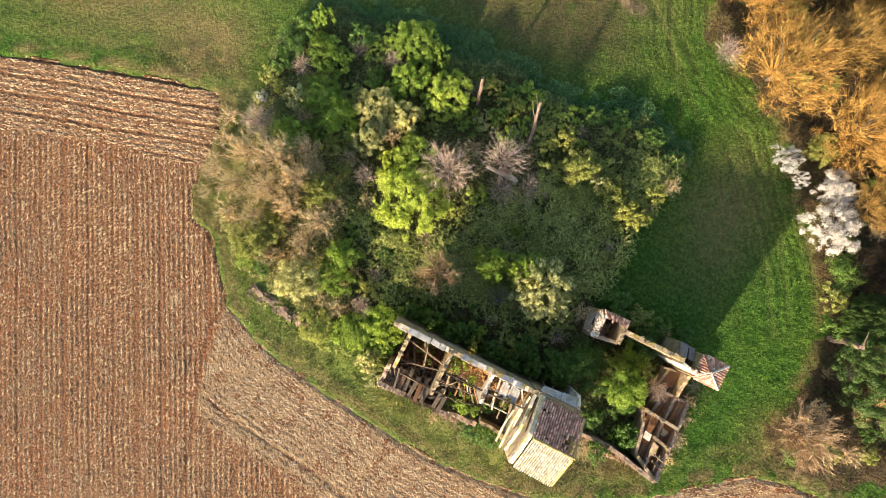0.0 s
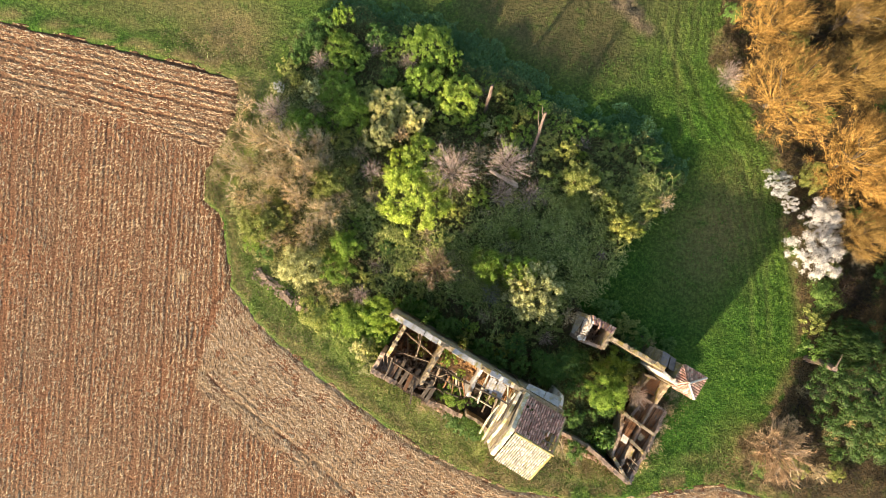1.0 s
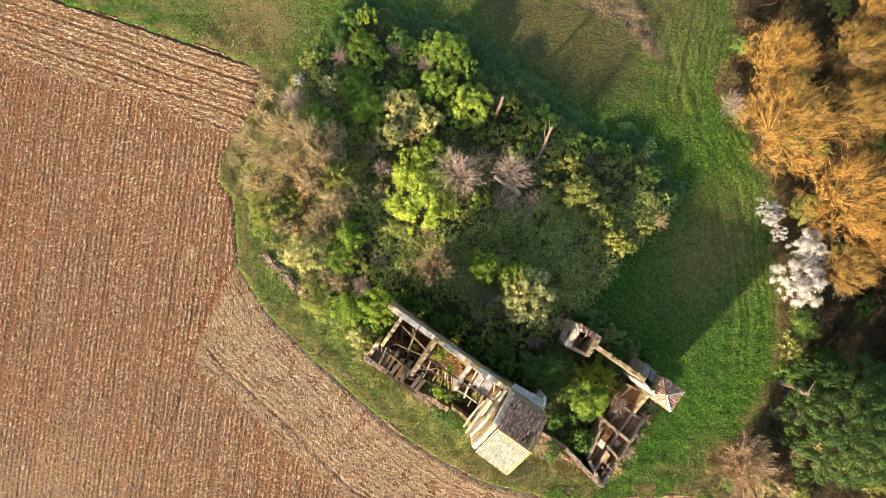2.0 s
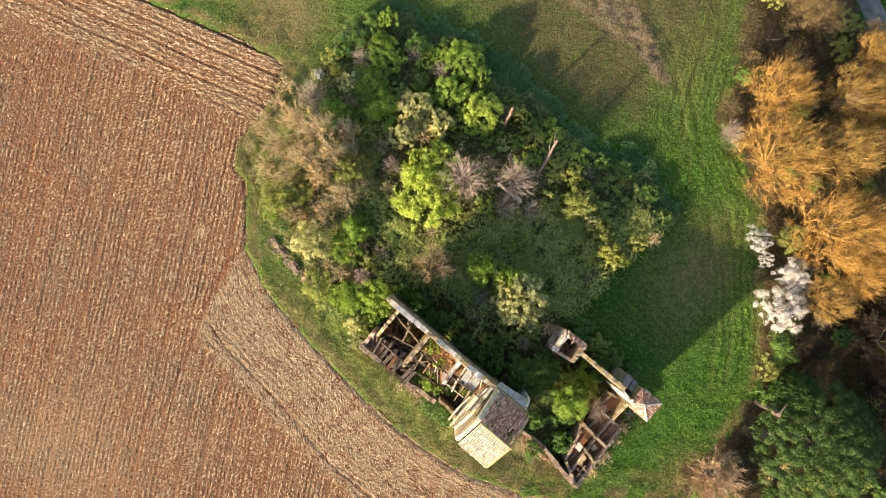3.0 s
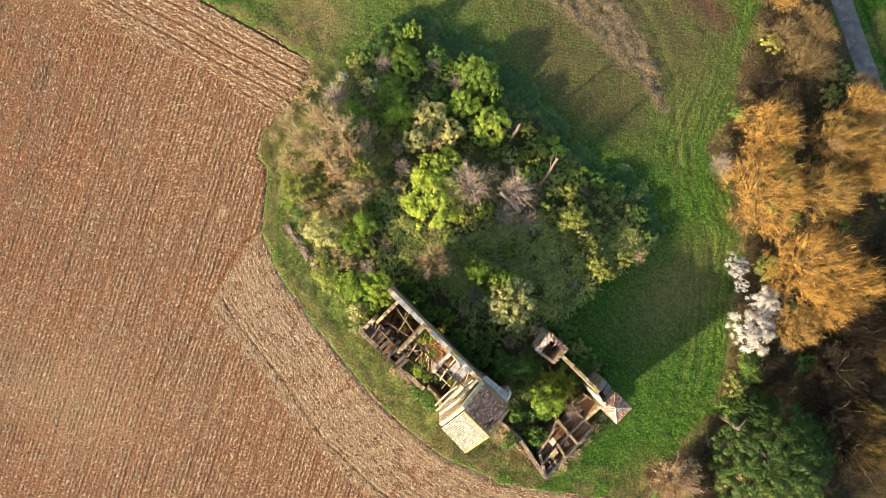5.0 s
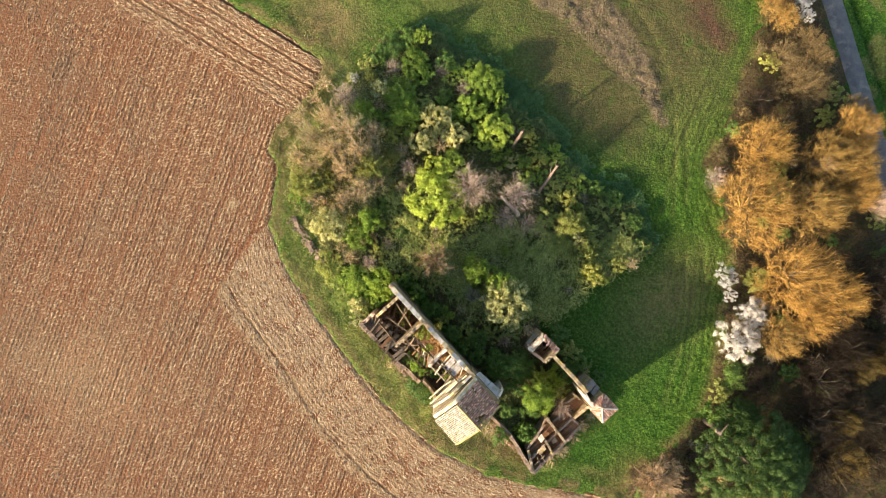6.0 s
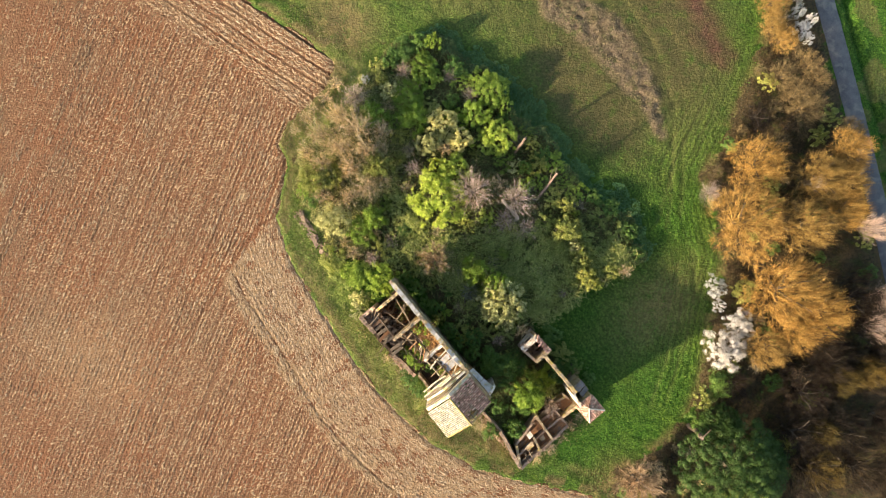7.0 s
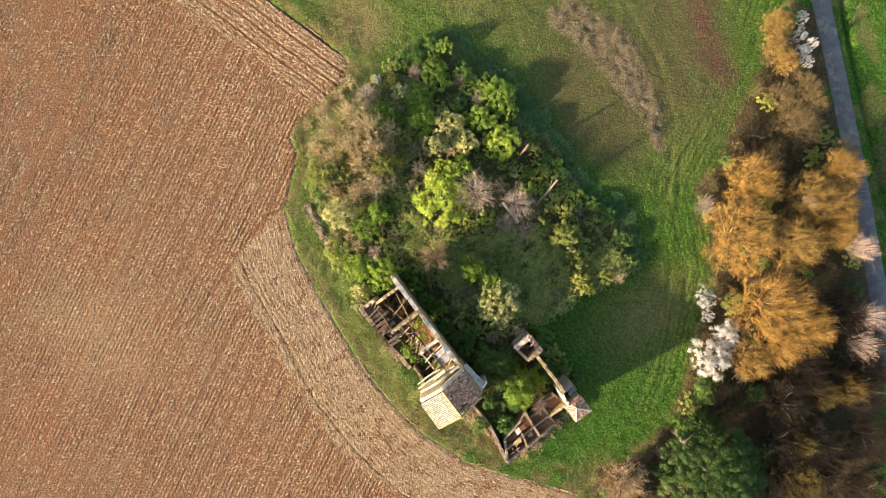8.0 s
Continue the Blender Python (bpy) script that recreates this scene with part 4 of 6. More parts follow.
    for k in range(11):
        x, s, q = 3.3 + 0.56 * k, random.uniform(-0.3, 0.25), random.uniform(-0.9, 0.5)
        z = 3.45 + random.uniform(-0.2, 0.12)
        if k in (2, 7, 8):
            continue
        plate("board", barn, [(x, -5.5 + q, z), (x + 0.5, -5.5 + q, z + 0.03), (x + 0.5 + s, -8.1 + 0.4 * q, z + 0.25), (x + s, -8.1 + 0.4 * q, z + 0.2)], 0.06, BOARD if k % 4 == 0 else TIMBER)
    rs = random.Random(44)
    for _ in range(34):
        x, y, a, n = rs.uniform(2.3, 12.0), rs.uniform(-7.6, -1.0), rs.uniform(0, 3.14), rs.uniform(1.0, 3.2)
        z = rs.uniform(1.0, 3.6)
        dx, dy = 0.5 * n * math.cos(a), 0.5 * n * math.sin(a)
        timber(barn, (min(max(x - dx, 2.2), 12.3), min(max(y - dy, -8.0), -0.8), z), (min(max(x + dx, 2.2), 12.3), min(max(y + dy, -8.0), -0.8), z + rs.uniform(-0.8, 1.6)), rs.uniform(0.05, 0.12), rs.uniform(0.05, 0.11), "pole", rs.choice([TIMBER, DEADWOOD, BOARD]))
    # the broken roof frame between the walls
    frame_top = [((12.7, -0.6, 6.9), (16.6, -0.7, 6.9)), ((12.8, -2.4, 6.6), (16.6, -2.3, 6.6)), ((12.9, -4.3, 6.2), (16.2, -4.2, 6.0)),
                 ((13.6, -0.5, 7.0), (14.4, -4.6, 6.1)), ((14.6, -0.5, 7.0), (14.0, -4.4, 6.2)), ((15.5, -0.5, 7.0), (16.5, -4.7, 6.0)), ((16.2, -0.4, 7.0), (18.0, -4.0, 6.9)),
                 ((15.0, -1.2, 7.1), (15.6, -5.4, 5.2)), ((13.1, -3.0, 6.8), (17.6, -2.6, 7.2))]
    for a, b in frame_top:
        timber(barn, a, b, random.uniform(0.12, 0.2), 0.15, "rafter", TIMBER if random.random() < 0.6 else CREAM_STONE)
    for k in range(7):
        x, q = 14.0 + 0.33 * k, random.uniform(-0.3, 0.3)
        plate("board", barn, [(x, -0.8 + 0.4 * q, 7.05), (x + 0.29, -0.8 + 0.4 * q, 7.05), (x + 0.45, -2.5 + q, 6.85), (x + 0.15, -2.5 + q, 6.85)], 0.05, COPING)
    for k in range(5):
        x, q, s = 9.2 + 0.55 * k, random.uniform(-0.7, 0.5), random.uniform(-0.7, 0.9)
        plate("board", barn, [(x, -3.3 + q, 5.0), (x + 0.2, -3.35 + q, 5.0), (x + 1.2 + s, -5.2 + 1.5 * q, 3.2), (x + 1.0 + s, -5.2 + 1.5 * q, 3.3)], 0.05, (TIMBER, BOARD, COPING)[k % 3])
    plate("loft_floor", barn, [(13.0, -0.6, 5.1), (17.6, -0.6, 5.1), (17.6, -2.9, 4.9), (13.0, -2.6, 4.9)], 0.2, BOARD)
    rubble("debris", barn, 13.2, 17.5, -2.6, -0.7, 5.2, 320, 0.28, DEAD_FERN, 0.8)
    return barn


def build_gatehouse():
    house = empty("outbuilding", FARM, "small ruined stone outbuilding with a caved-in tiled roof", "ruined outbuilding")
    ruin_wall("wall", house, (21.0, 11.6), (24.1, 11.7), 0.5, [6.6, 6.8], STONE, 0.12)
    ruin_wall("wall", house, (21.5, 11.4), (22.0, 8.6), 0.4, [6.5, 5.6, 5.0], PLASTER, 0.2)
    ruin_wall("wall", house, (21.7, 8.6), (24.2, 9.1), 0.5, [5.0, 5.8, 6.3], RUBBLE, 0.35)
    ruin_wall("wall", house, (24.1, 11.7), (24.2, 9.0), 0.5, [6.8, 6.6], STONE, 0.15)
    tile_slope("tiles", house, [(24.3, 12.0, 6.9), (20.9, 11.9, 6.7), (21.5, 10.8, 7.2), (23.9, 10.8, 7.3)], 0.34, 0.36, TILE, "remaining strip of clay tiles", lost=[(0.45, 0.95, 0.2), (0.9, 0.9, 0.25), (0.12, 0.95, 0.15)], loose=0.3)
    tile_slope("tiles", house, [(20.8, 11.9, 6.7), (21.5, 8.4, 5.4), (22.1, 8.9, 5.6), (21.6, 10.8, 7.1)], 0.34, 0.36, PLASTER, "whitened tiles along one side", lost=[(0.85, 0.85, 0.3), (0.2, 0.95, 0.14), (0.55, 1.0, 0.16)], loose=0.3)
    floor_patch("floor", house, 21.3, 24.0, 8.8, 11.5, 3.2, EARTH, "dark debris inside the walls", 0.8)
    rubble("debris", house, 21.2, 23.9, 8.9, 10.6, 3.6, 90, 0.5, RUBBLE, 1.0)
    for a, b in (((21.6, 10.9, 5.6), (22.3, 9.6, 4.2)), ((22.9, 11.0, 5.2), (23.2, 9.4, 4.0)), ((21.8, 9.6, 4.6), (22.6, 10.4, 4.4))):
        timber(house, a, b, 0.13, 0.13)
    rubble("debris", house, 21.0, 21.9, 8.7, 11.6, 5.6, 60, 0.4, PLASTER, 0.5, "broken whitish plaster and mortar")


def build_courtyard_wall():
    wall = empty("courtyard_wall", FARM, "tall thin stone wall with a lichen-yellow broken top", "stone wall")
    ruin_wall("wall", wall, (24.3, 10.7), (31.6, 10.75), 0.6, [6.6, 7.0, 6.9, 7.2, 7.5], STONE, 0.2)
    slabs(wall, (24.4, 10.7), (31.5, 10.75), lambda s: 6.75 + 0.1 * s, 0.55, 0.35, (0.5, 0.9), mat=STONE, name="coping_stone")
    low = empty("garden_wall", FARM, "low pinkish rubble wall, half fallen and overgrown", "stone wall")
    ruin_wall("wall", low, (24.3, -3.6), (30.6, -3.0), 0.5, [1.6, 1.3, 1.7], RUBBLE, 0.4)
    ruin_wall("wall", low, (30.6, -3.0), (36.9, -4.2), 0.6, [2.2, 2.8, 3.2], RUBBLE, 0.35)
    rubble("debris", low, 25, 36, -4.6, -3.4, 0.15, 120, 0.4, RUBBLE, 0.4)
    bank = empty("bank_wall", pose(-21.0, -5.9, 0, 0, 0, -31), "low fallen stone bank between grass and scrub", "stone wall")
    for a, b, thick, tops in (((-4.6, 0.9), (-2.9, 0.3), 0.7, [0.1, 0.5, 0.2]), ((-2.6, 0.25), (-0.9, 0.35), 0.5, [0.15, 0.35, 0.1]), ((-0.3, 0.1), (1.9, -0.35), 0.8, [0.1, 0.45, 0.4, 0.05]), ((2.6, -0.3), (4.3, 0.2), 0.55, [0.1, 0.4, 0.1])):
        ruin_wall("wall", bank, a, b, thick, tops, RUBBLE, 0.22, step=0.3)
    rubble("debris", bank, -4.9, 4.8, -0.7, 0.9, 0.08, 260, 0.34, RUBBLE, 0.5)
    rubble("debris", bank, -5.4, 5.2, -1.3, 1.5, 0.05, 120, 0.26, EARTH, 0.4)


def build_tower():
    tower = empty("tower", FARM, "small square stone tower with a hipped clay-tile roof", "tower")
    for a, b in (((33.5, 12.2), (36.1, 12.2)), ((36.1, 12.2), (36.1, 9.7)), ((36.1, 9.7), (33.5, 9.7)), ((33.5, 9.7), (33.5, 12.2))):
        ruin_wall("wall", tower, a, b, 0.45, [7.3, 7.3], STONE, 0.03)
    apex = (34.1, 10.7, 8.9)
    E, N, S, Wc = (36.5, 12.4, 7.3), (33.4, 12.4, 7.3), (36.5, 9.4, 7.3), (33.4, 9.4, 7.3)
    roof = new("roof")
    roof.parent = tower
    tagged(roof, "hipped roof of pale clay tiles")
    for c0, c1 in ((E, N), (S, E), (Wc, S), (N, Wc)):
        tile_slope("tiles", roof, [c0, c1, apex, apex], 0.30, 0.40, TILE)
    for c in (E, S):
        bm = bmesh.new()
        bar(bm, (c[0], c[1], c[2] + 0.12), (apex[0], apex[1], apex[2] + 0.12), 0.26, 0.24, 8)
        part("hip_ridge", bm, PLASTER, roof, "mortared pale hip ridge")
    ruin_wall("parapet", tower, (31.6, 10.35), (34.4, 9.7), 0.42, [7.5, 7.8, 8.0, 7.7], PLASTER, 0.25, label="white plastered wall beside the roof")
    annex = empty("annex", FARM, "lean-to with grey sheet roofing against the wall", "lean-to")
    ruin_wall("wall", annex, (31.4, 12.5), (33.3, 12.5), 0.4, [5.2, 5.2], STONE, 0.05)
    ruin_wall("wall", annex, (31.4, 12.5), (31.4, 11.1), 0.4, [5.2, 5.9], STONE, 0.05)
    plate("roof_sheet", annex, [(31.3, 12.7, 5.4), (32.3, 12.7, 5.4), (32.3, 11.1, 6.3), (31.3, 11.1, 6.3)], 0.07, SHEET)
    plate("roof_sheet", annex, [(32.45, 12.6, 5.45), (33.2, 12.6, 5.45), (33.2, 11.1, 6.3), (32.45, 11.1, 6.3)], 0.07, SHEET)


def build_wing():
    wing = empty("shed", FARM, "row of roofless brown sheds with fallen boards and cross walls", "ruined shed")
    ruin_wall("wall", wing, (36.9, 6.2), (37.2, -4.2), 0.5, [2.4, 2.9, 3.0, 2.6, 3.2], RUBBLE, 0.35)
    ruin_wall("wall", wing, (33.4, 6.4), (33.6, 3.4), 0.4, [2.6, 2.2], RUBBLE, 0.3)
    ruin_wall("wall", wing, (32.4, 3.4), (34.0, -2.4), 0.4, [2.3, 2.6, 2.2], RUBBLE, 0.3)
    ruin_wall("cross_wall", wing, (31.9, 3.3), (36.8, 2.9), 0.42, [3.4, 3.5, 3.3], STONE, 0.15, label="yellow lichen-covered cross wall")
    ruin_wall("cross_wall", wing, (34.5, 0.7), (37.2, 0.1), 0.42, [3.3, 3.4, 3.0], STONE, 0.25)
    ruin_wall("cross_wall", wing, (33.6, 6.2), (36.9, 6.2), 0.4, [2.6, 2.4], RUBBLE, 0.3)
    ruin_wall("partition", wing, (35.0, 6.2), (35.5, -3.6), 0.3, [2.7, 2.4, 2.6, 2.5], RUBBLE, 0.2)
    ruin_wall("end_wall", wing, (34.0, -2.4), (37.2, -4.2), 0.5, [2.6, 3.2], STONE, 0.2)
    ruin_wall("wall", wing, (34.9, 9.4), (35.2, 6.4), 0.5, [3.8, 3.0, 2.6], STONE, 0.3, label="wall stub with orange-lit face")
    ruin_wall("wall", wing, (32.9, 9.2), (32.9, 6.8), 0.35, [2.6, 1.8], STONE, 0.3)
    plate("floor", wing, [(33.1, 9.3, 1.9), (34.8, 9.4, 2.0), (35.0, 7.2, 1.7), (33.1, 7.0, 1.6)], 0.25, BOARD, "orange-brown boarded floor")
    bays = [((33.5, 6.1), (34.9, 3.4), 2.3, 1.9), ((35.2, 6.1), (36.7, 3.2), 2.4, 2.0), ((33.0, 2.9), (34.7, 0.4), 2.2, 2.0), ((35.1, 2.7), (36.8, 0.5), 2.3, 2.1),
            ((33.9, 0.2), (35.1, -2.4), 1.9, 1.7), ((35.5, -0.1), (37.0, -3.4), 1.6, 1.3)]
    for (x0, y0), (x1, y1), z0, z1 in bays:
        n = 3
        for k in range(n):
            xa, xb = x0 + (x1 - x0) * k / n, x0 + (x1 - x0) * (k + 1) / n - 0.05
            j = [random.uniform(-0.05, 0.05) for _ in range(4)]
            plate("roof_board", wing, [(xa, y0 + j[0], z0 + j[1]), (xb, y0 + j[0], z0 + j[1]), (xb + 0.1, y1 + j[2], z1 + j[3]), (xa + 0.1, y1 + j[2], z1 + j[3])], 0.06, BOARD)
    plate("slab", wing, [(33.5, 0.9, 2.75), (34.4, 0.8, 2.75), (34.5, -0.1, 2.7), (33.6, 0.0, 2.7)], 0.1, PLASTER, "whitish fallen slab")
    plate("slab", wing, [(34.9, 0.1, 2.9), (35.7, -0.1, 2.95), (36.0, -1.6, 2.7), (35.1, -1.4, 2.7)], 0.1, STONE, "cream fallen slab")
    plate("slab", wing, [(35.4, 2.2, 2.6), (36.2, 2.0, 2.6), (36.0, 1.2, 2.5), (35.5, 1.3, 2.5)], 0.08, STONE)
    for a, b in (((35.6, -1.2, 3.0), (37.0, -1.6, 3.0)), ((35.7, -2.0, 2.9), (37.1, -2.4, 2.9)), ((36.2, -1.0, 3.1), (36.4, -3.2, 2.8)), ((31.9, 8.9, 3.0), (33.4, 9.2, 3.2))):
        timber(wing, a, b, 0.18, 0.16)
    rubble("debris", wing, 33.2, 36.8, -3.2, 6.0, 1.0, 150, 0.4, RUBBLE, 0.4)


build_barn()
build_gatehouse()
build_courtyard_wall()
build_tower()
build_wing()


# ---- plants: shared models, then one thing a plant ----


def leaf_spikes(centres, normals, size, rs, spray, long):
    """A pointed leaf or shoot at each centre: broad at its foot, its tip along spray."""
    n = len(centres)
    normals = normals / np.linalg.norm(normals, axis=1, keepdims=True)
    t = np.cross(normals, np.cross(spray, normals))
    t /= np.linalg.norm(t, axis=1, keepdims=True) + 1e-9
    b = np.cross(normals, t)
    s = size * rs.uniform(0.5, 1.5, (n, 1))
    v = np.stack([centres - t * s * long * 0.45 - b * s / 2, centres - t * s * long * 0.3 + b * s / 2, centres + t * s * long * 0.6], 1).reshape(-1, 3)
    return v, np.arange(3 * n).reshape(n, 3)


def crown_mesh(name, seed, n, size, lobes=30, mat=None, long=1.8, lump=(0.13, 0.24), loose=0.30, per=30, gaps=0.0, uneven=1.0):
    """A leafy crown of radius 1 and height 1: clumps of fanning shoots set over an uneven dome, each shoot hung with small leaves; gaps: the share of clumps that are missing."""
    rs = np.random.default_rng(seed)
    i = np.arange(lobes)
    w = 2.39996 * i + rs.uniform(-0.5, 0.5, lobes)
    wave = rs.uniform(0, 6.28, 3)
    outline = 0.84 + uneven * (0.10 * np.sin(2 * w + wave[0]) + 0.08 * np.sin(3 * w + wave[1]) + 0.06 * np.sin(5 * w + wave[2]))
    rad = outline * np.sqrt((i + 0.4) / lobes) * rs.uniform(0.88, 1.08, lobes)
    c = np.stack([rad * np.cos(w), rad * np.sin(w), 0.10 + 0.66 * np.sqrt(np.clip(1 - 0.92 * rad ** 2, 0.03, 1)) * rs.uniform(0.70, 1.10, lobes)], 1)
    c = c[rs.uniform(size=lobes) >= gaps]
    lobes = len(c)
    lr = rs.uniform(*lump, lobes)
    shoots = max(lobes * 3, n // per)
    k = rs.choice(lobes, shoots, p=lr ** 2 / (lr ** 2).sum())
    d = rs.normal(size=(shoots, 3)) * 0.75 + np.array([0, 0, 0.45])
    d[:, :2] += 0.9 * c[k, :2]
    d /= np.linalg.norm(d, axis=1, keepdims=True)
    reach = lr[k] * rs.uniform(0.6, 1.45, shoots)
    q = rs.integers(0, shoots, n)
    along = 0.15 + 0.85 * np.sqrt(rs.uniform(0, 1, n))
    p = c[k[q]] + d[q] * (reach[q] * along)[:, None] * np.array([1, 1, 0.8]) + rs.normal(size=(n, 3)) * (loose * lr[k[q]] * (1.2 - 0.75 * along))[:, None]
    p[:, 2] = np.clip(p[:, 2], 0.05, 1.1)
    v, f = leaf_spikes(p, d[q] + 0.7 * rs.normal(size=(n, 3)) + np.array([0, 0, 0.3]), size, rs, d[q] + 0.8 * rs.normal(size=(n, 3)), long)
    me = mesh(name, v, f)
    me.materials.append(mat)
    return me


def tuft_mesh(name, seed, mat, tufts=60, twigs=44, shoots=5, width=0.0022, dome=0.72, fan=0.16, foot_at=0.62):
    """A bare willow crown of radius 1 and height 1: tufts of fine twigs that fan out of common limbs, with dark gaps between them."""
    rs = np.random.default_rng(seed)
    i = np.arange(tufts)
    w, rad = 2.39996 * i + rs.uniform(-0.5, 0.5, tufts), 0.86 * np.sqrt((i + 0.3) / tufts) * rs.uniform(0.85, 1.1, tufts)
    tip = np.stack([rad * np.cos(w), rad * np.sin(w), 0.14 + dome * np.sqrt(np.clip(1 - 0.9 * rad ** 2, 0.03, 1)) * rs.uniform(0.72, 1.08, tufts)], 1)
    foot = tip * np.array([foot_at, foot_at, foot_at - 0.06]) + rs.normal(size=(tufts, 3)) * 0.055
    wide = fan * rs.uniform(0.7, 1.35, tufts)
    k = np.repeat(i, twigs)
    n = len(k)
    a = foot[k] + (tip[k] - foot[k]) * rs.uniform(0, 0.45, (n, 1)) + rs.normal(size=(n, 3)) * 0.012
    b = tip[k] + rs.normal(size=(n, 3)) * (wide[k] * 0.55)[:, None] * np.array([1, 1, 0.6]) + (tip[k] - foot[k]) * rs.uniform(-0.15, 0.22, (n, 1))
    q = rs.integers(0, n, n * shoots)
    a2 = a[q] + (b[q] - a[q]) * rs.uniform(0.3, 0.95, (len(q), 1))
    b2 = a2 + (b[q] - a[q]) * rs.uniform(0.18, 0.42, (len(q), 1)) + rs.normal(size=(len(q), 3)) * 0.028
    top = np.array([[0, 0, 0.12]])
    A, B = np.concatenate([a, a2, np.repeat(top, tufts, 0)]), np.concatenate([b, b2, tip])
    R = np.concatenate([np.full(n, width * 1.35), np.full(len(q), width), np.full(tufts, width * 3.2)])
    B[:, 2] = np.clip(B[:, 2], 0.05, 1.1)
    d = B - A
    s = np.cross(d, rs.normal(size=d.shape))
    s *= (R / (np.linalg.norm(s, axis=1) + 1e-9))[:, None]
    me = mesh(name, np.stack([A - s, A + s, B], 1).reshape(-1, 3), np.arange(3 * len(A)).reshape(-1, 3))
    me.materials.append(mat)
    return me


def dome_mesh(name, seed, n, size, clumps, mat, lump=(0.075, 0.15)):
    """A dense evergreen crown of radius 1 and height 1: rounded clumps set close together over a dome."""
    rs = np.random.default_rng(seed)
    i = np.arange(clumps)
    w, rad = 2.39996 * i + rs.uniform(-0.3, 0.3, clumps), 0.9 * np.sqrt((i + 0.5) / clumps) * rs.uniform(0.93, 1.05, clumps)
    c = np.stack([rad * np.cos(w), rad * np.sin(w), 0.12 + 0.74 * np.sqrt(np.clip(1 - rad ** 2, 0.02, 1)) * rs.uniform(0.86, 1.04, clumps)], 1)
    lr = rs.uniform(*lump, clumps)
    k = rs.choice(clumps, n, p=lr ** 2 / (lr ** 2).sum())
    d = rs.normal(size=(n, 3))
    d[:, 2] = np.abs(d[:, 2]) - 0.15
    d /= np.linalg.norm(d, axis=1, keepdims=True)
    p = c[k] + d * (lr[k] * rs.uniform(0.86, 1.08, n))[:, None]
    v, f = leaf_spikes(p, d + 0.3 * rs.normal(size=(n, 3)), size, rs, d + 0.8 * rs.normal(size=(n, 3)), 1.8)
    me = mesh(name, v, f)
    me.materials.append(mat)
    return me


def trunk_mesh(name, seed, mat, reach=0.6, limbs=5):
    """A tapered, slightly bent trunk that forks into limbs; radius and height 1."""
    rs = np.random.default_rng(seed)
    verts, faces = [], []

    def tube(a, b, r0, r1, sides=6, bends=3, wob=0.03):
        a, b = np.array(a, float), np.array(b, float)
        d = (b - a) / np.linalg.norm(b - a)
        s = np.cross(d, [0.3, 0.9, 0.2])
        s /= np.linalg.norm(s)
        q = np.cross(d, s)
        o = len(verts)
        for i in range(bends + 1):
            p = a + (b - a) * i / bends + (rs.normal(size=3) * wob if 0 < i < bends else 0)
            rr = r0 + (r1 - r0) * i / bends
            for j in range(sides):
                w = 2 * np.pi * j / sides
                verts.append(p + rr * (math.cos(w) * s + math.sin(w) * q))
        for i in range(bends):
            for j in range(sides):
                faces.append((o + i * sides + j, o + i * sides + (j + 1) % sides, o + (i + 1) * sides + (j + 1) % sides, o + (i + 1) * sides + j))

    top = (rs.normal() * 0.04, rs.normal() * 0.04, 0.38)
    tube((0, 0, -0.06), top, 0.050, 0.032)
    for k in range(limbs):
        w = 2 * np.pi * (k + rs.uniform(-0.3, 0.3)) / limbs
        tube(top, (reach * math.cos(w) * rs.uniform(0.6, 1), reach * math.sin(w) * rs.uniform(0.6, 1), rs.uniform(0.6, 0.85)), 0.022, 0.006)
    me = mesh(name, verts, faces, True)
    me.materials.append(mat)
    return me


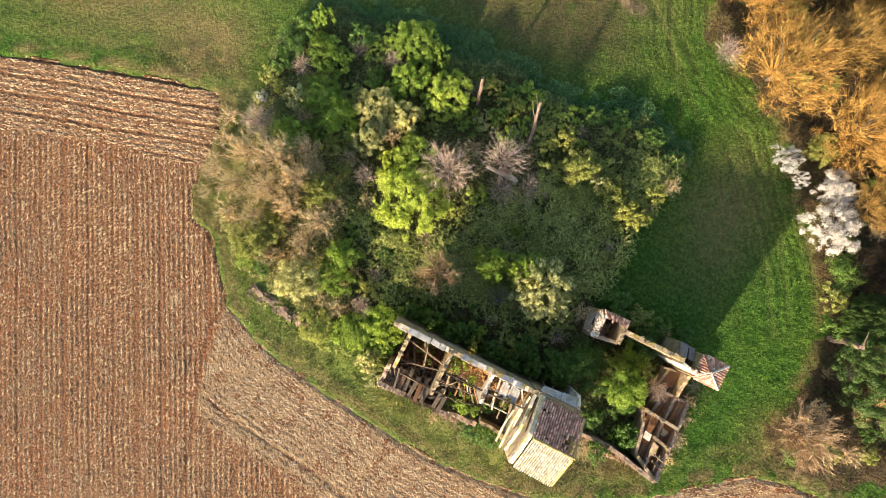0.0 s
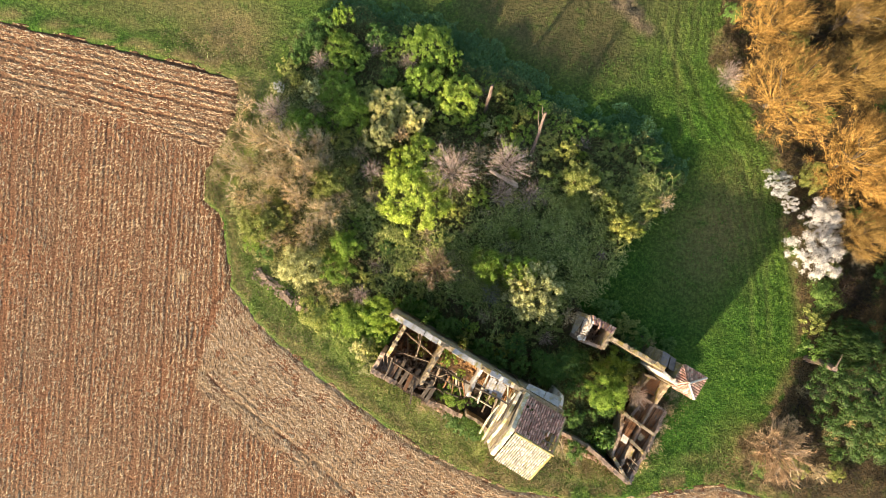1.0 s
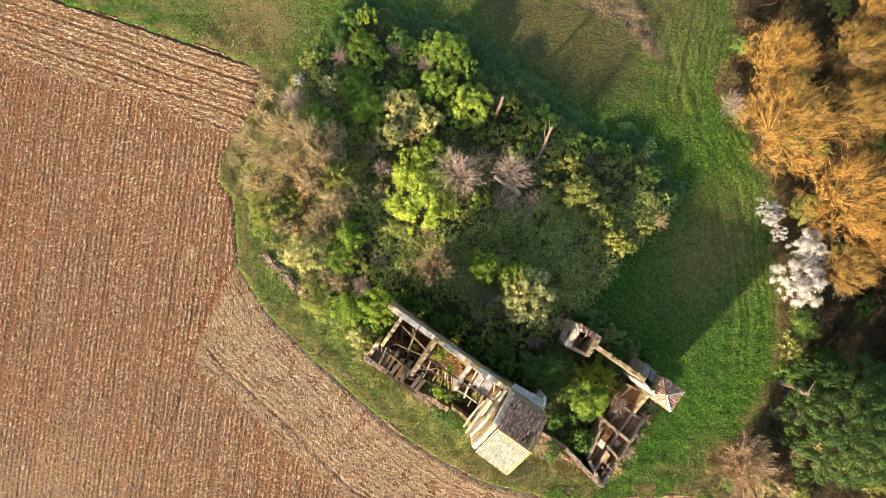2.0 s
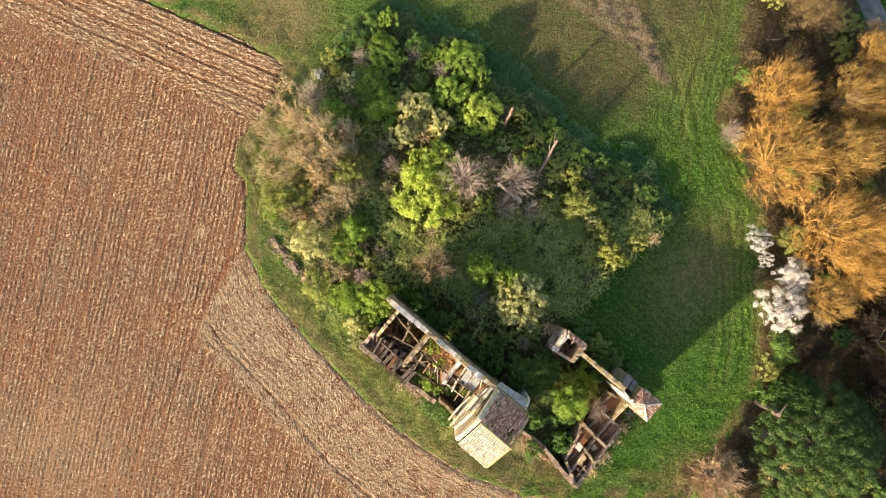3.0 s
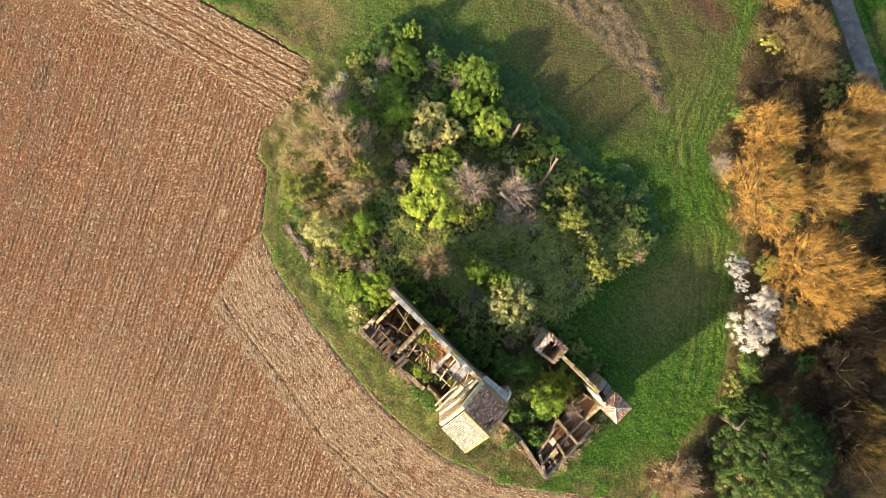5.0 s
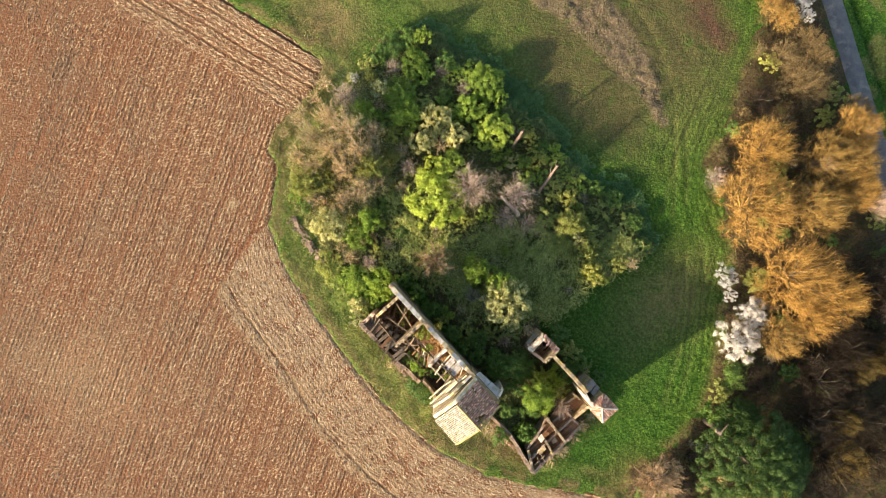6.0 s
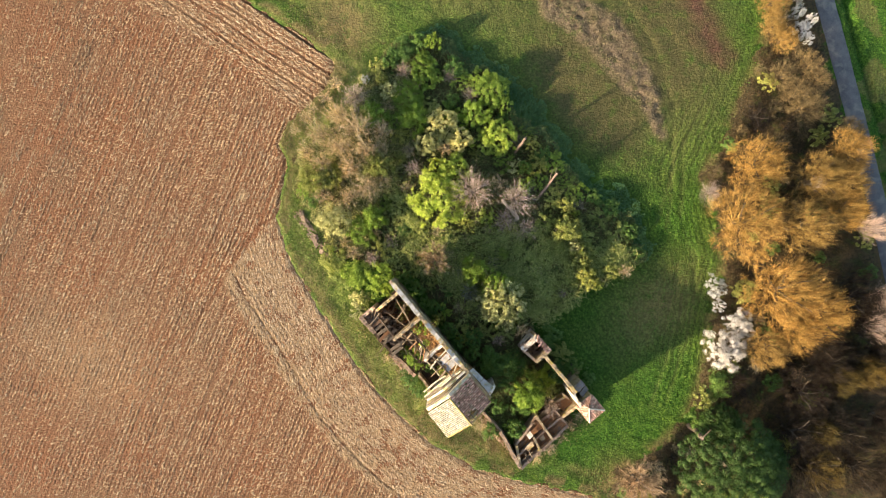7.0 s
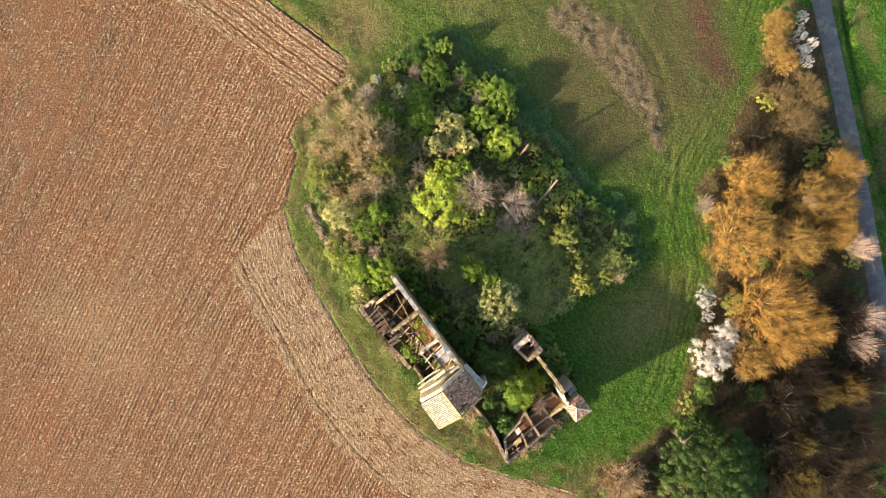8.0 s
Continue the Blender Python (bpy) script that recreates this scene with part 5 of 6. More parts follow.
def limb_mesh(name, seed, mat, limbs=9, forks=3, width=0.017, dome=0.72):
    """The bare limbs of a crown of radius 1 and height 1: bent, forking and tapering tubes."""
    rs = np.random.default_rng(seed + 500)
    verts, faces = [], []

    def tube(pts, radii, sides=3):
        o = len(verts)
        for i, p in enumerate(pts):
            d = pts[min(i + 1, len(pts) - 1)] - pts[max(i - 1, 0)]
            d = d / (np.linalg.norm(d) + 1e-9)
            s = np.cross(d, [0.31, 0.87, 0.38])
            s /= np.linalg.norm(s) + 1e-9
            q = np.cross(d, s)
            for j in range(sides):
                w = 2 * np.pi * j / sides
                verts.append(p + radii[i] * (math.cos(w) * s + math.sin(w) * q))
        for i in range(len(pts) - 1):
            for j in range(sides):
                faces.append((o + i * sides + j, o + i * sides + (j + 1) % sides, o + (i + 1) * sides + (j + 1) % sides, o + (i + 1) * sides + j))

    def grow(p, w, lift, length, r, depth):
        pts, radii, steps = [p], [r], 4
        for i in range(steps):
            w += rs.normal() * 0.26
            lift = max(lift - 0.10, -0.1) + rs.normal() * 0.10
            step = length / steps
            p = p + step * np.array([math.cos(w) * math.cos(lift), math.sin(w) * math.cos(lift), math.sin(lift) * dome])
            p[2] = min(p[2], 1.0)
            pts.append(p)
            radii.append(r * (1 - 0.72 * (i + 1) / steps))
            if depth and i >= 1 and rs.uniform() < forks / 4:
                grow(p, w + rs.choice([-1, 1]) * rs.uniform(0.4, 0.9), lift + rs.uniform(-0.1, 0.4), length * rs.uniform(0.35, 0.6), radii[-1] * 0.75, depth - 1)
        tube(pts, radii)

    for k in range(limbs):
        grow(np.array([0, 0, 0.22 + 0.12 * rs.uniform()]), 2.39996 * k + rs.uniform(-0.4, 0.4), rs.uniform(0.45, 1.25), rs.uniform(0.75, 1.12), width * rs.uniform(0.7, 1.2), 2)
    v = np.array(verts)
    rho = np.hypot(v[:, 0], v[:, 1])
    v[:, 2] += np.clip(rho / 0.2, 0, 1) * 0.9 * np.clip(0.20 + 0.78 * np.sqrt(np.clip(1 - 0.85 * rho ** 2, 0.05, 1)) - v[:, 2], 0, 1)
    me = mesh(name, v, faces, True)
    me.materials.append(mat)
    return me


def twig_mesh(name, seed, mat, limbs=9, subs=8, twigs=14, width=0.012, droop=0.0, upright=0.0, dome=0.75, jitter=0.16, limb=2.6):
    """A bare crown of radius 1 and height 1: limbs, branches and fine twigs, each a tapered three-sided spike."""
    rs = np.random.default_rng(seed)
    A, B, R = [], [], []
    top = np.array([0, 0, 0.16])

    def shoot(p, length, stray):
        o = (p - top) / (np.linalg.norm(p - top) + 1e-6) + rs.normal(size=3) * stray + np.array([0, 0, upright])
        return p + o * length / np.linalg.norm(o)

    for i in range(limbs):
        w = 2.39996 * i + rs.uniform(-0.3, 0.3)
        reach = 0.80 * math.sqrt((i + 0.4) / limbs) * rs.uniform(0.8, 1.1)
        tip = np.array([reach * math.cos(w), reach * math.sin(w), 0.16 + dome * math.sqrt(max(0.05, 1 - 0.9 * reach ** 2)) * rs.uniform(0.8, 1)])
        A.append(top), B.append(tip), R.append(width * limb)
        for _ in range(subs):
            a = top + (tip - top) * rs.uniform(0.3, 0.97)
            b = shoot(a, rs.uniform(0.18, 0.36), jitter * 1.5)
            A.append(a), B.append(b), R.append(width * 1.5)
            for _ in range(twigs):
                c = a + (b - a) * rs.uniform(0.1, 1.0)
                A.append(c), B.append(shoot(c, rs.uniform(0.08, 0.22), jitter * 1.3)), R.append(width)
    A, B, R = np.array(A), np.array(B), np.array(R)
    far = np.hypot(B[:, 0], B[:, 1])
    over = np.maximum(far / (0.98 + 0.1 * rs.uniform(size=len(far))), 1)
    B[:, :2] /= over[:, None]
    B[:, 2] = np.clip(B[:, 2], 0.05, 1.08)
    d = B - A
    d /= np.linalg.norm(d, axis=1, keepdims=True) + 1e-9
    s = np.cross(d, rs.normal(size=d.shape))
    s /= np.linalg.norm(s, axis=1, keepdims=True) + 1e-9
    q = np.cross(d, s)
    thick = R > 1.2 * width
    ring = [(A + R[:, None] * (math.cos(w) * s + math.sin(w) * q))[thick] for w in (0, 2.094, 4.189)]
    v = np.stack([*ring, B[thick]], 1).reshape(-1, 3)
    o = 4 * np.arange(thick.sum())[:, None]
    f = np.concatenate([o + np.array([[0, 1, 3]]), o + np.array([[1, 2, 3]]), o + np.array([[2, 0, 3]])])
    fine = np.stack([A - R[:, None] * s, A + R[:, None] * s, B], 1)[~thick].reshape(-1, 3)
    me = mesh(name, np.concatenate([v, fine]), np.concatenate([f, len(v) + np.arange(len(fine)).reshape(-1, 3)]))
    me.materials.append(mat)
    return me


MODELS = {}


def models(kind):
    """The shared models of a kind: two large and two small."""
    if kind in MODELS:
        return MODELS[kind]
    seed = 100 + 17 * list(LEAF).index(kind)
    mat, out = LEAF[kind], []
    for big in (True, False):
        for k in range(2):
            seed += 1
            if kind == "bare_tan":
                crown = twig_mesh("crown", seed, mat, *((26, 8, 18) if big else (16, 6, 12)), width=0.0030 if big else 0.0052, upright=0.1, jitter=0.5, limb=3.2)
            elif kind in ("bare_pink", "grey"):
                crown = twig_mesh("crown", seed, mat, *((64, 5, 16) if big else (36, 5, 11)), width=0.0018 if big else 0.0036, upright=0.0, jitter=0.22, limb=2.0)
            elif kind == "orange":
                crown = tuft_mesh("crown", seed, mat, *((160, 20, 4) if big else (80, 16, 3)), width=0.0021 if big else 0.0036, fan=0.15, foot_at=0.86)
            elif kind == "umber":
                crown = tuft_mesh("crown", seed, mat, *((120, 16, 3) if big else (50, 16, 2)), width=0.0026 if big else 0.0048, fan=0.17, foot_at=0.84)
            elif kind == "russet":
                crown = twig_mesh("crown", seed, mat, *((40, 8, 22) if big else (14, 7, 16)), width=0.0034 if big else 0.0052, upright=0.05, jitter=0.35, limb=4.0)
            elif kind in ("brown", "mustard"):
                crown = tuft_mesh("crown", seed, mat, *((110, 16, 3) if big else (36, 16, 2)), width=0.0024 if big else 0.0050, fan=0.16, foot_at=0.84)
            elif kind == "conifer":
                crown = dome_mesh("crown", seed, 60000 if big else 14000, 0.0115 if big else 0.022, 430 if big else 70, mat, (0.045, 0.085) if big else (0.075, 0.15))
            elif kind == "fern":
                crown = crown_mesh("crown", seed, 12000 if big else 3800, 0.028 if big else 0.050, 50 if big else 24, mat, 2.0, gaps=0.12)
            elif kind == "ivy":
                crown = crown_mesh("crown", seed, 8000 if big else 2800, 0.040 if big else 0.062, 46 if big else 22, mat, 1.3, loose=0.5)
            elif kind == "white":
                crown = crown_mesh("crown", seed, 15000 if big else 7000, 0.023 if big else 0.031, 80 if big else 50, mat, 1.4, (0.08, 0.17), 0.4, 22, 0.07 if big else 0.0)
            elif kind == "cream":
                crown = crown_mesh("crown", seed, 12000 if big else 3800, 0.027 if big else 0.049, 40 if big else 20, mat, 1.9, (0.11, 0.25))
            else:
                crown = crown_mesh("crown", seed, 14000 if big else 3800, 0.028 if big else 0.051, 48 if big else 24, mat, 1.8)
            row = [trunk_mesh("trunk", seed, BARK), crown]
            if kind in ("bare_tan", "bare_pink", "grey", "russet"):
                row.append(limb_mesh("branchwork", seed, PINK_BARK if kind == "bare_pink" else PALE_BARK, *((24, 3) if kind == "bare_pink" else (8, 3.4)), {"bare_pink": 0.0065, "bare_tan": 0.015, "russet": 0.012}.get(kind, 0.010)))
            out.append(row)
    if kind in ("lime", "green", "cream"):
        out += [(trunk_mesh("trunk", seed + k, BARK), crown_mesh("crown", seed + k, 30000, 0.0175, 110, mat, 1.8, (0.08, 0.16), uneven=0.5)) for k in (1, 2)]
    MODELS[kind] = out
    return out


def plant(kind, x, y, r, h, k, name, label, category, group, z=None):
    pool = models(kind)
    r *= {"green": 1.18, "lime": 1.15, "cream": 1.12, "olive": 1.15}.get(kind, 1.0)
    pair = pool[(4 if r > 3.0 and len(pool) > 4 else 0 if r > 2.3 else 2) + k % 2]
    ob = empty(name, pose(x, y, ground_at(x, y) - 0.05 if z is None else z, 0, 0, (k * 137) % 360) @ Matrix.Diagonal((r, r, h, 1)), label, category, group)
    crown = pair[1]
    part_mesh("trunk", pair[0], None, ob)
    part_mesh("crown", crown, None, ob)
    if len(pair) > 2 and r > 1.6:
        part_mesh("branchwork", pair[2], None, ob)
    return ob


GREEN = [(-15.3, 31.6, 1.3, 3.5), (-14.9, 26.6, 2.4, 3.5), (-13.2, 26.1, 1.8, 2.8), (-3.1, 28.1, 2.9, 4.2), (-0.6, 26.6, 1.5, 3.5), (-15.4, 21.6, 2.6, 3.5), (-13.2, 18.7, 2.4, 3.5), (-3.8, 23.6, 2.4, 4.2), (-12.8, 0.9, 2.0, 4.5), (-13.6, -1.9, 2.1, 4.0), (5.9, -0.0, 2.1, 8.2), (10.0, -0.7, 2.0, 7.6), (-11.6, -8.7, 2.4, 2.6), (-7.3, -7.4, 2.4, 3.5), (22.2, -15.0, 2.5, 7.2), (24.1, -12.0, 2.1, 3.0), (-19.7, 16.4, 2.2, 4.0)]
LIME = [(26.4, 5.9, 0.7, 1.8), (17.8, 15.2, 0.7, 2.0), (1.1, 21.6, 2.9, 4.9), (-1.0, 19.6, 1.9, 3.5), (-3.8, 7.9, 4.6, 7.0), (-3.4, 13.3, 2.6, 6.0), (4.6, 8.7, 1.7, 3.0), (9.5, 4.4, 0.9, 3.0), (-12.3, 1.9, 1.4, 3.0), (-6.6, 12.5, 1.8, 4.0)]
CREAM = [(10.9, -2.5, 1.8, 7.6), (13.8, -5.4, 1.9, 6.0), (-18.4, 21.2, 1.9, 3.5), (-8.4, 19.6, 2.8, 4.2), (-4.9, 18.4, 2.3, 4.2), (-9.0, 15.7, 2.1, 5.0), (-18.2, -1.9, 2.8, 5.5), (12.0, -2.9, 3.8, 8.6), (19.6, 10.2, 1.3, 4.0), (8.4, -0.5, 1.4, 5.0), (-9.5, -12.3, 1.7, 2.0), (5.5, 18.3, 1.5, 2.8)]
OLIVE = [(-23.9, 3.3, 2.5, 5.0), (-15.1, 9.3, 2.2, 6.0), (6.2, 22.8, 1.4, 2.8), (8.7, 20.2, 1.7, 2.8), (-21.9, 4.4, 2.1, 4.5), (15.9, 15.9, 1.6, 2.6), (24.7, 5.7, 1.5, 2.6), (23.4, 6.6, 1.9, 3.6), (21.4, 9.0, 2.0, 4.2), (17.4, 12.4, 2.2, 4.6), (26.6, 9.2, 1.8, 3.2)]
FERN = [(-16.0, -8.2, 2.6, 2.2), (-13.1, -10.2, 2.2, 2.0), (21.6, 16.1, 2.1, 1.8), (25.8, 14.9, 2.2, 1.6), (17.2, 8.4, 2.4, 2.8), (19.8, 12.3, 2.3, 2.4), (13.7, 12.0, 1.9, 2.8), (27.2, 11.7, 2.1, 1.6), (22.7, 9.8, 2.2, 2.4), (14.5, 5.9, 1.9, 2.1)]
IVY = [(23.1, -17.3, 1.7, 3.2), (23.5, -13.2, 1.4, 3.0), (-19.4, 28.6, 2.6, 2.2), (-17.3, 30.6, 2.0, 2.2), (-20.5, 26.2, 1.9, 2.0), (-23.2, -0.2, 1.6, 2.0), (17.9, -12.1, 2.5, 4.0), (15.2, -13.0, 2.4, 3.5), (22.9, -21.3, 2.0, 3.5), (19.5, -23.5, 1.7, 3.0), (27.2, 16.4, 1.9, 2.0), (29.7, 13.1, 1.7, 2.0), (22.9, 18.4, 1.9, 2.0), (8.7, 21.8, 1.7, 2.4), (6.8, 18.5, 1.5, 4.0), (-10.4, 29.4, 2.1, 2.5), (10.4, -10.4, 2.1, 3.0), (2.9, -8.7, 2.0, 3.0), (21.7, -6.6, 2.0, 3.0), (4.0, -21.7, 1.7, 1.2), (6.6, -22.1, 1.6, 1.2), (25.2, -10.4, 2.1, 3.0), (51.0, -1.0, 2.7, 3.0)]
BARE_TAN = [(10.5, 8.5, 2.2, 1.8), (13.2, 9.6, 2.0, 1.8), (16.5, 11.0, 1.8, 1.8), (5.5, 6.8, 1.6, 1.6), (-9.5, 7.8, 1.8, 1.8), (-20.6, 4.6, 1.9, 2.4), (-27.4, 18.9, 1.9, 1.9), (-28.0, 16.2, 1.7, 1.6), (-29.4, 13.6, 1.6, 1.6), (-30.6, 9.2, 1.5, 1.4), (-21.9, 1.2, 2.1, 4.0), (-17.4, 3.0, 2.1, 4.5), (48.9, -13.9, 1.4, 1.6), (28.3, -8.8, 1.3, 2.0), (-16.0, 11.7, 2.4, 5.0), (-13.6, 7.5, 2.1, 4.5), (-23.6, 5.7, 2.6, 5.0), (-27.0, 6.5, 2.2, 4.0), (-17.0, 14.3, 2.4, 5.0), (26.1, 6.7, 1.1, 1.6), (24.5, 5.7, 0.9, 1.5), (-20.4, 13.3, 3.5, 8.5), (-24.2, 14.0, 2.9, 7.0), (-25.6, 9.9, 3.0, 7.0), (-21.7, 9.4, 3.0, 7.0), (-17.9, 10.5, 2.6, 7.5), (-19.1, 7.0, 2.6, 6.5), (-15.4, 5.2, 2.8, 6.0), (-29.0, 11.8, 1.8, 4.0), (17.3, -6.2, 2.0, 4.0), (-13.4, -5.5, 1.7, 3.0), (-17.6, 1.9, 2.1, 5.0), (-6.6, 16.1, 1.8, 4.0), (29.0, 9.8, 1.7, 3.0)]
BARE_PINK = [(67.7, 22.3, 3.1, 8.0), (68.7, 17.6, 3.0, 8.0), (12.0, 11.0, 1.4, 1.6), (14.1, 11.7, 1.1, 1.6), (36.7, 27.3, 2.5, 2.6), (-23.2, 17.9, 2.9, 3.6), (-17.8, 25.3, 1.8, 2.4), (-10.6, 27.5, 1.5, 2.4), (-10.1, -5.1, 1.7, 4.0), (0.6, 11.5, 4.1, 8.0), (7.5, 13.1, 3.6, 7.0), (7.4, 9.3, 2.4, 4.0), (26.6, -15.7, 2.1, 4.0), (-9.8, 11.1, 1.8, 4.0), (-6.0, 26.1, 1.8, 2.4), (11.1, 9.8, 1.8, 3.0), (14.2, -17.8, 1.8, 3.0), (61.3, 31.7, 2.8, 8.0), (50.1, 34.5, 1.9, 7.0)]
GREY = [(6.8, -3.8, 2.0, 4.0)]
ORANGE = [(34.5, 56.2, 2.5, 4.5), (40.4, 33.4, 5.5, 9.0), (42.3, 24.3, 7.4, 10.5), (51.1, 27.4, 5.3, 10.0), (52.3, 16.5, 7.6, 10.5), (50.6, 35.3, 5.1, 9.0), (53.2, 41.5, 4.3, 8.0), (54.5, 36.3, 4.4, 8.5), (54.6, 7.4, 4.1, 7.0), (59.2, 16.1, 5.3, 9.5), (56.1, 32.6, 4.0, 9.0), (57.3, 11.9, 4.4, 8.5), (33.1, 59.5, 3.2, 5.0), (37.4, 55.1, 2.7, 4.0)]
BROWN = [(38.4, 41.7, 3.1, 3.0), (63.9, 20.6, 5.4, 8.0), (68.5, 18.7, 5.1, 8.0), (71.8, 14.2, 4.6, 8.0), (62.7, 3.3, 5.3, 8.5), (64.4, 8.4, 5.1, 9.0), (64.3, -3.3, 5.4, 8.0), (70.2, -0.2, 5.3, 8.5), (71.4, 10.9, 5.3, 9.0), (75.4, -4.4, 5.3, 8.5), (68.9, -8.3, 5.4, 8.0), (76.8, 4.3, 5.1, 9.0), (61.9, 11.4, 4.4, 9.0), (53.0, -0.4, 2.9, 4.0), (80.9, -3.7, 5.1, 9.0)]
MUSTARD = [(66.7, 7.5, 3.1, 9.0), (70.0, 10.4, 3.1, 9.2), (70.1, -7.1, 3.9, 8.4), (67.7, -1.3, 2.6, 8.3)]
RUSSET = [(-0.7, -1.0, 3.4, 10.0), (44.6, -21.3, 5.1, 6.0), (-23.6, 2.5, 1.8, 3.2), (-20.2, 0.9, 1.6, 2.6), (-12.3, -5.8, 1.1, 2.0), (-13.3, 1.1, 1.1, 3.0)]
UMBER = [(-48.0, 36.0, 3.6, 5.0), (44.8, 46.0, 4.0, 5.0), (39.5, 49.5, 2.9, 4.0), (45.1, 51.1, 2.7, 4.0), (43.0, 47.4, 3.6, 4.0), (42.3, 52.8, 3.1, 4.0), (53.2, 44.9, 3.4, 5.0)]
WHITE = [(40.1, 59.8, 1.2, 3.5), (41.0, 56.9, 1.2, 3.0), (43.6, 13.3, 2.1, 4.0), (45.6, 10.8, 1.3, 3.0), (49.4, 9.7, 2.5, 4.5), (48.8, 4.3, 4.0, 5.0), (51.0, 8.8, 1.7, 4.0), (36.6, 62.8, 1.5, 3.5), (37.6, 60.1, 1.4, 3.5), (39.5, 57.7, 1.6, 3.5), (-23.2, 21.6, 0.9, 2.0)]
CONIFER = [(56.9, -12.8, 9.9, 9.0), (52.6, -6.9, 3.6, 7.5), (60.5, -9.5, 4.6, 8.0)]
KINDS = [
    ("green", GREEN, "tree", "young broadleaf tree with mid-green spring leaves", "tree", "green trees of the grove"),
    ("lime", LIME, "tree", "broadleaf tree with bright yellow-green new leaves", "tree", "lime-green trees of the grove"),
    ("cream", CREAM, "tree", "small tree covered in cream-coloured catkins", "tree", "cream-coloured trees"),
    ("olive", OLIVE, "shrub", "rounded olive-green shrub with sparse leaves", "shrub", "olive shrubs"),
    ("fern", FERN, "shrub", "dark-green fine-leaved scrub in the grove", "shrub", "green scrub of the grove"),
    ("ivy", IVY, "shrub", "low dark-green ivy-covered shrub", "shrub", "ivy shrubs"),
    ("bare_tan", BARE_TAN, "tree", "leafless tan-coloured tree with spreading thin twigs", "bare tree", "tan bare trees"),
    ("bare_pink", BARE_PINK, "tree", "leafless pinkish-grey tree with radiating fine twigs", "bare tree", "pinkish bare trees"),
    ("grey", GREY, "shrub", "pale silver-grey leafless shrub beside a cream tree", "shrub", ""),
    ("orange", ORANGE, "willow_tree", "large leafless willow with glowing orange twigs", "willow tree", "orange willows of the hedge"),
    ("brown", BROWN, "tree", "tall leafless brown tree in the dense wood", "bare tree", "brown trees of the wood"),
    ("mustard", MUSTARD, "tree", "leafless tree with dull mustard-coloured twigs", "bare tree", "mustard-twigged trees of the wood"),
    ("russet", RUSSET, "tree", "leafless russet-tan tree with pale spreading limbs", "bare tree", "russet bare trees"),
    ("umber", UMBER, "tree", "leafless umber-brown tree with a low spreading crown", "bare tree", "umber bare trees"),
    ("white", WHITE, "blossom_shrub", "blackthorn shrub covered in white blossom", "blossoming shrub", "white blossom shrubs"),
    ("conifer", CONIFER, "evergreen_tree", "broad dense dark-green evergreen tree at the wood's edge", "evergreen tree", "evergreens"),
]
for kind, table, name, label, category, group in KINDS:
    for k, (x, y, r, h) in enumerate(table):
        plant(kind, x, y, r, h, k, name, label, category, group)

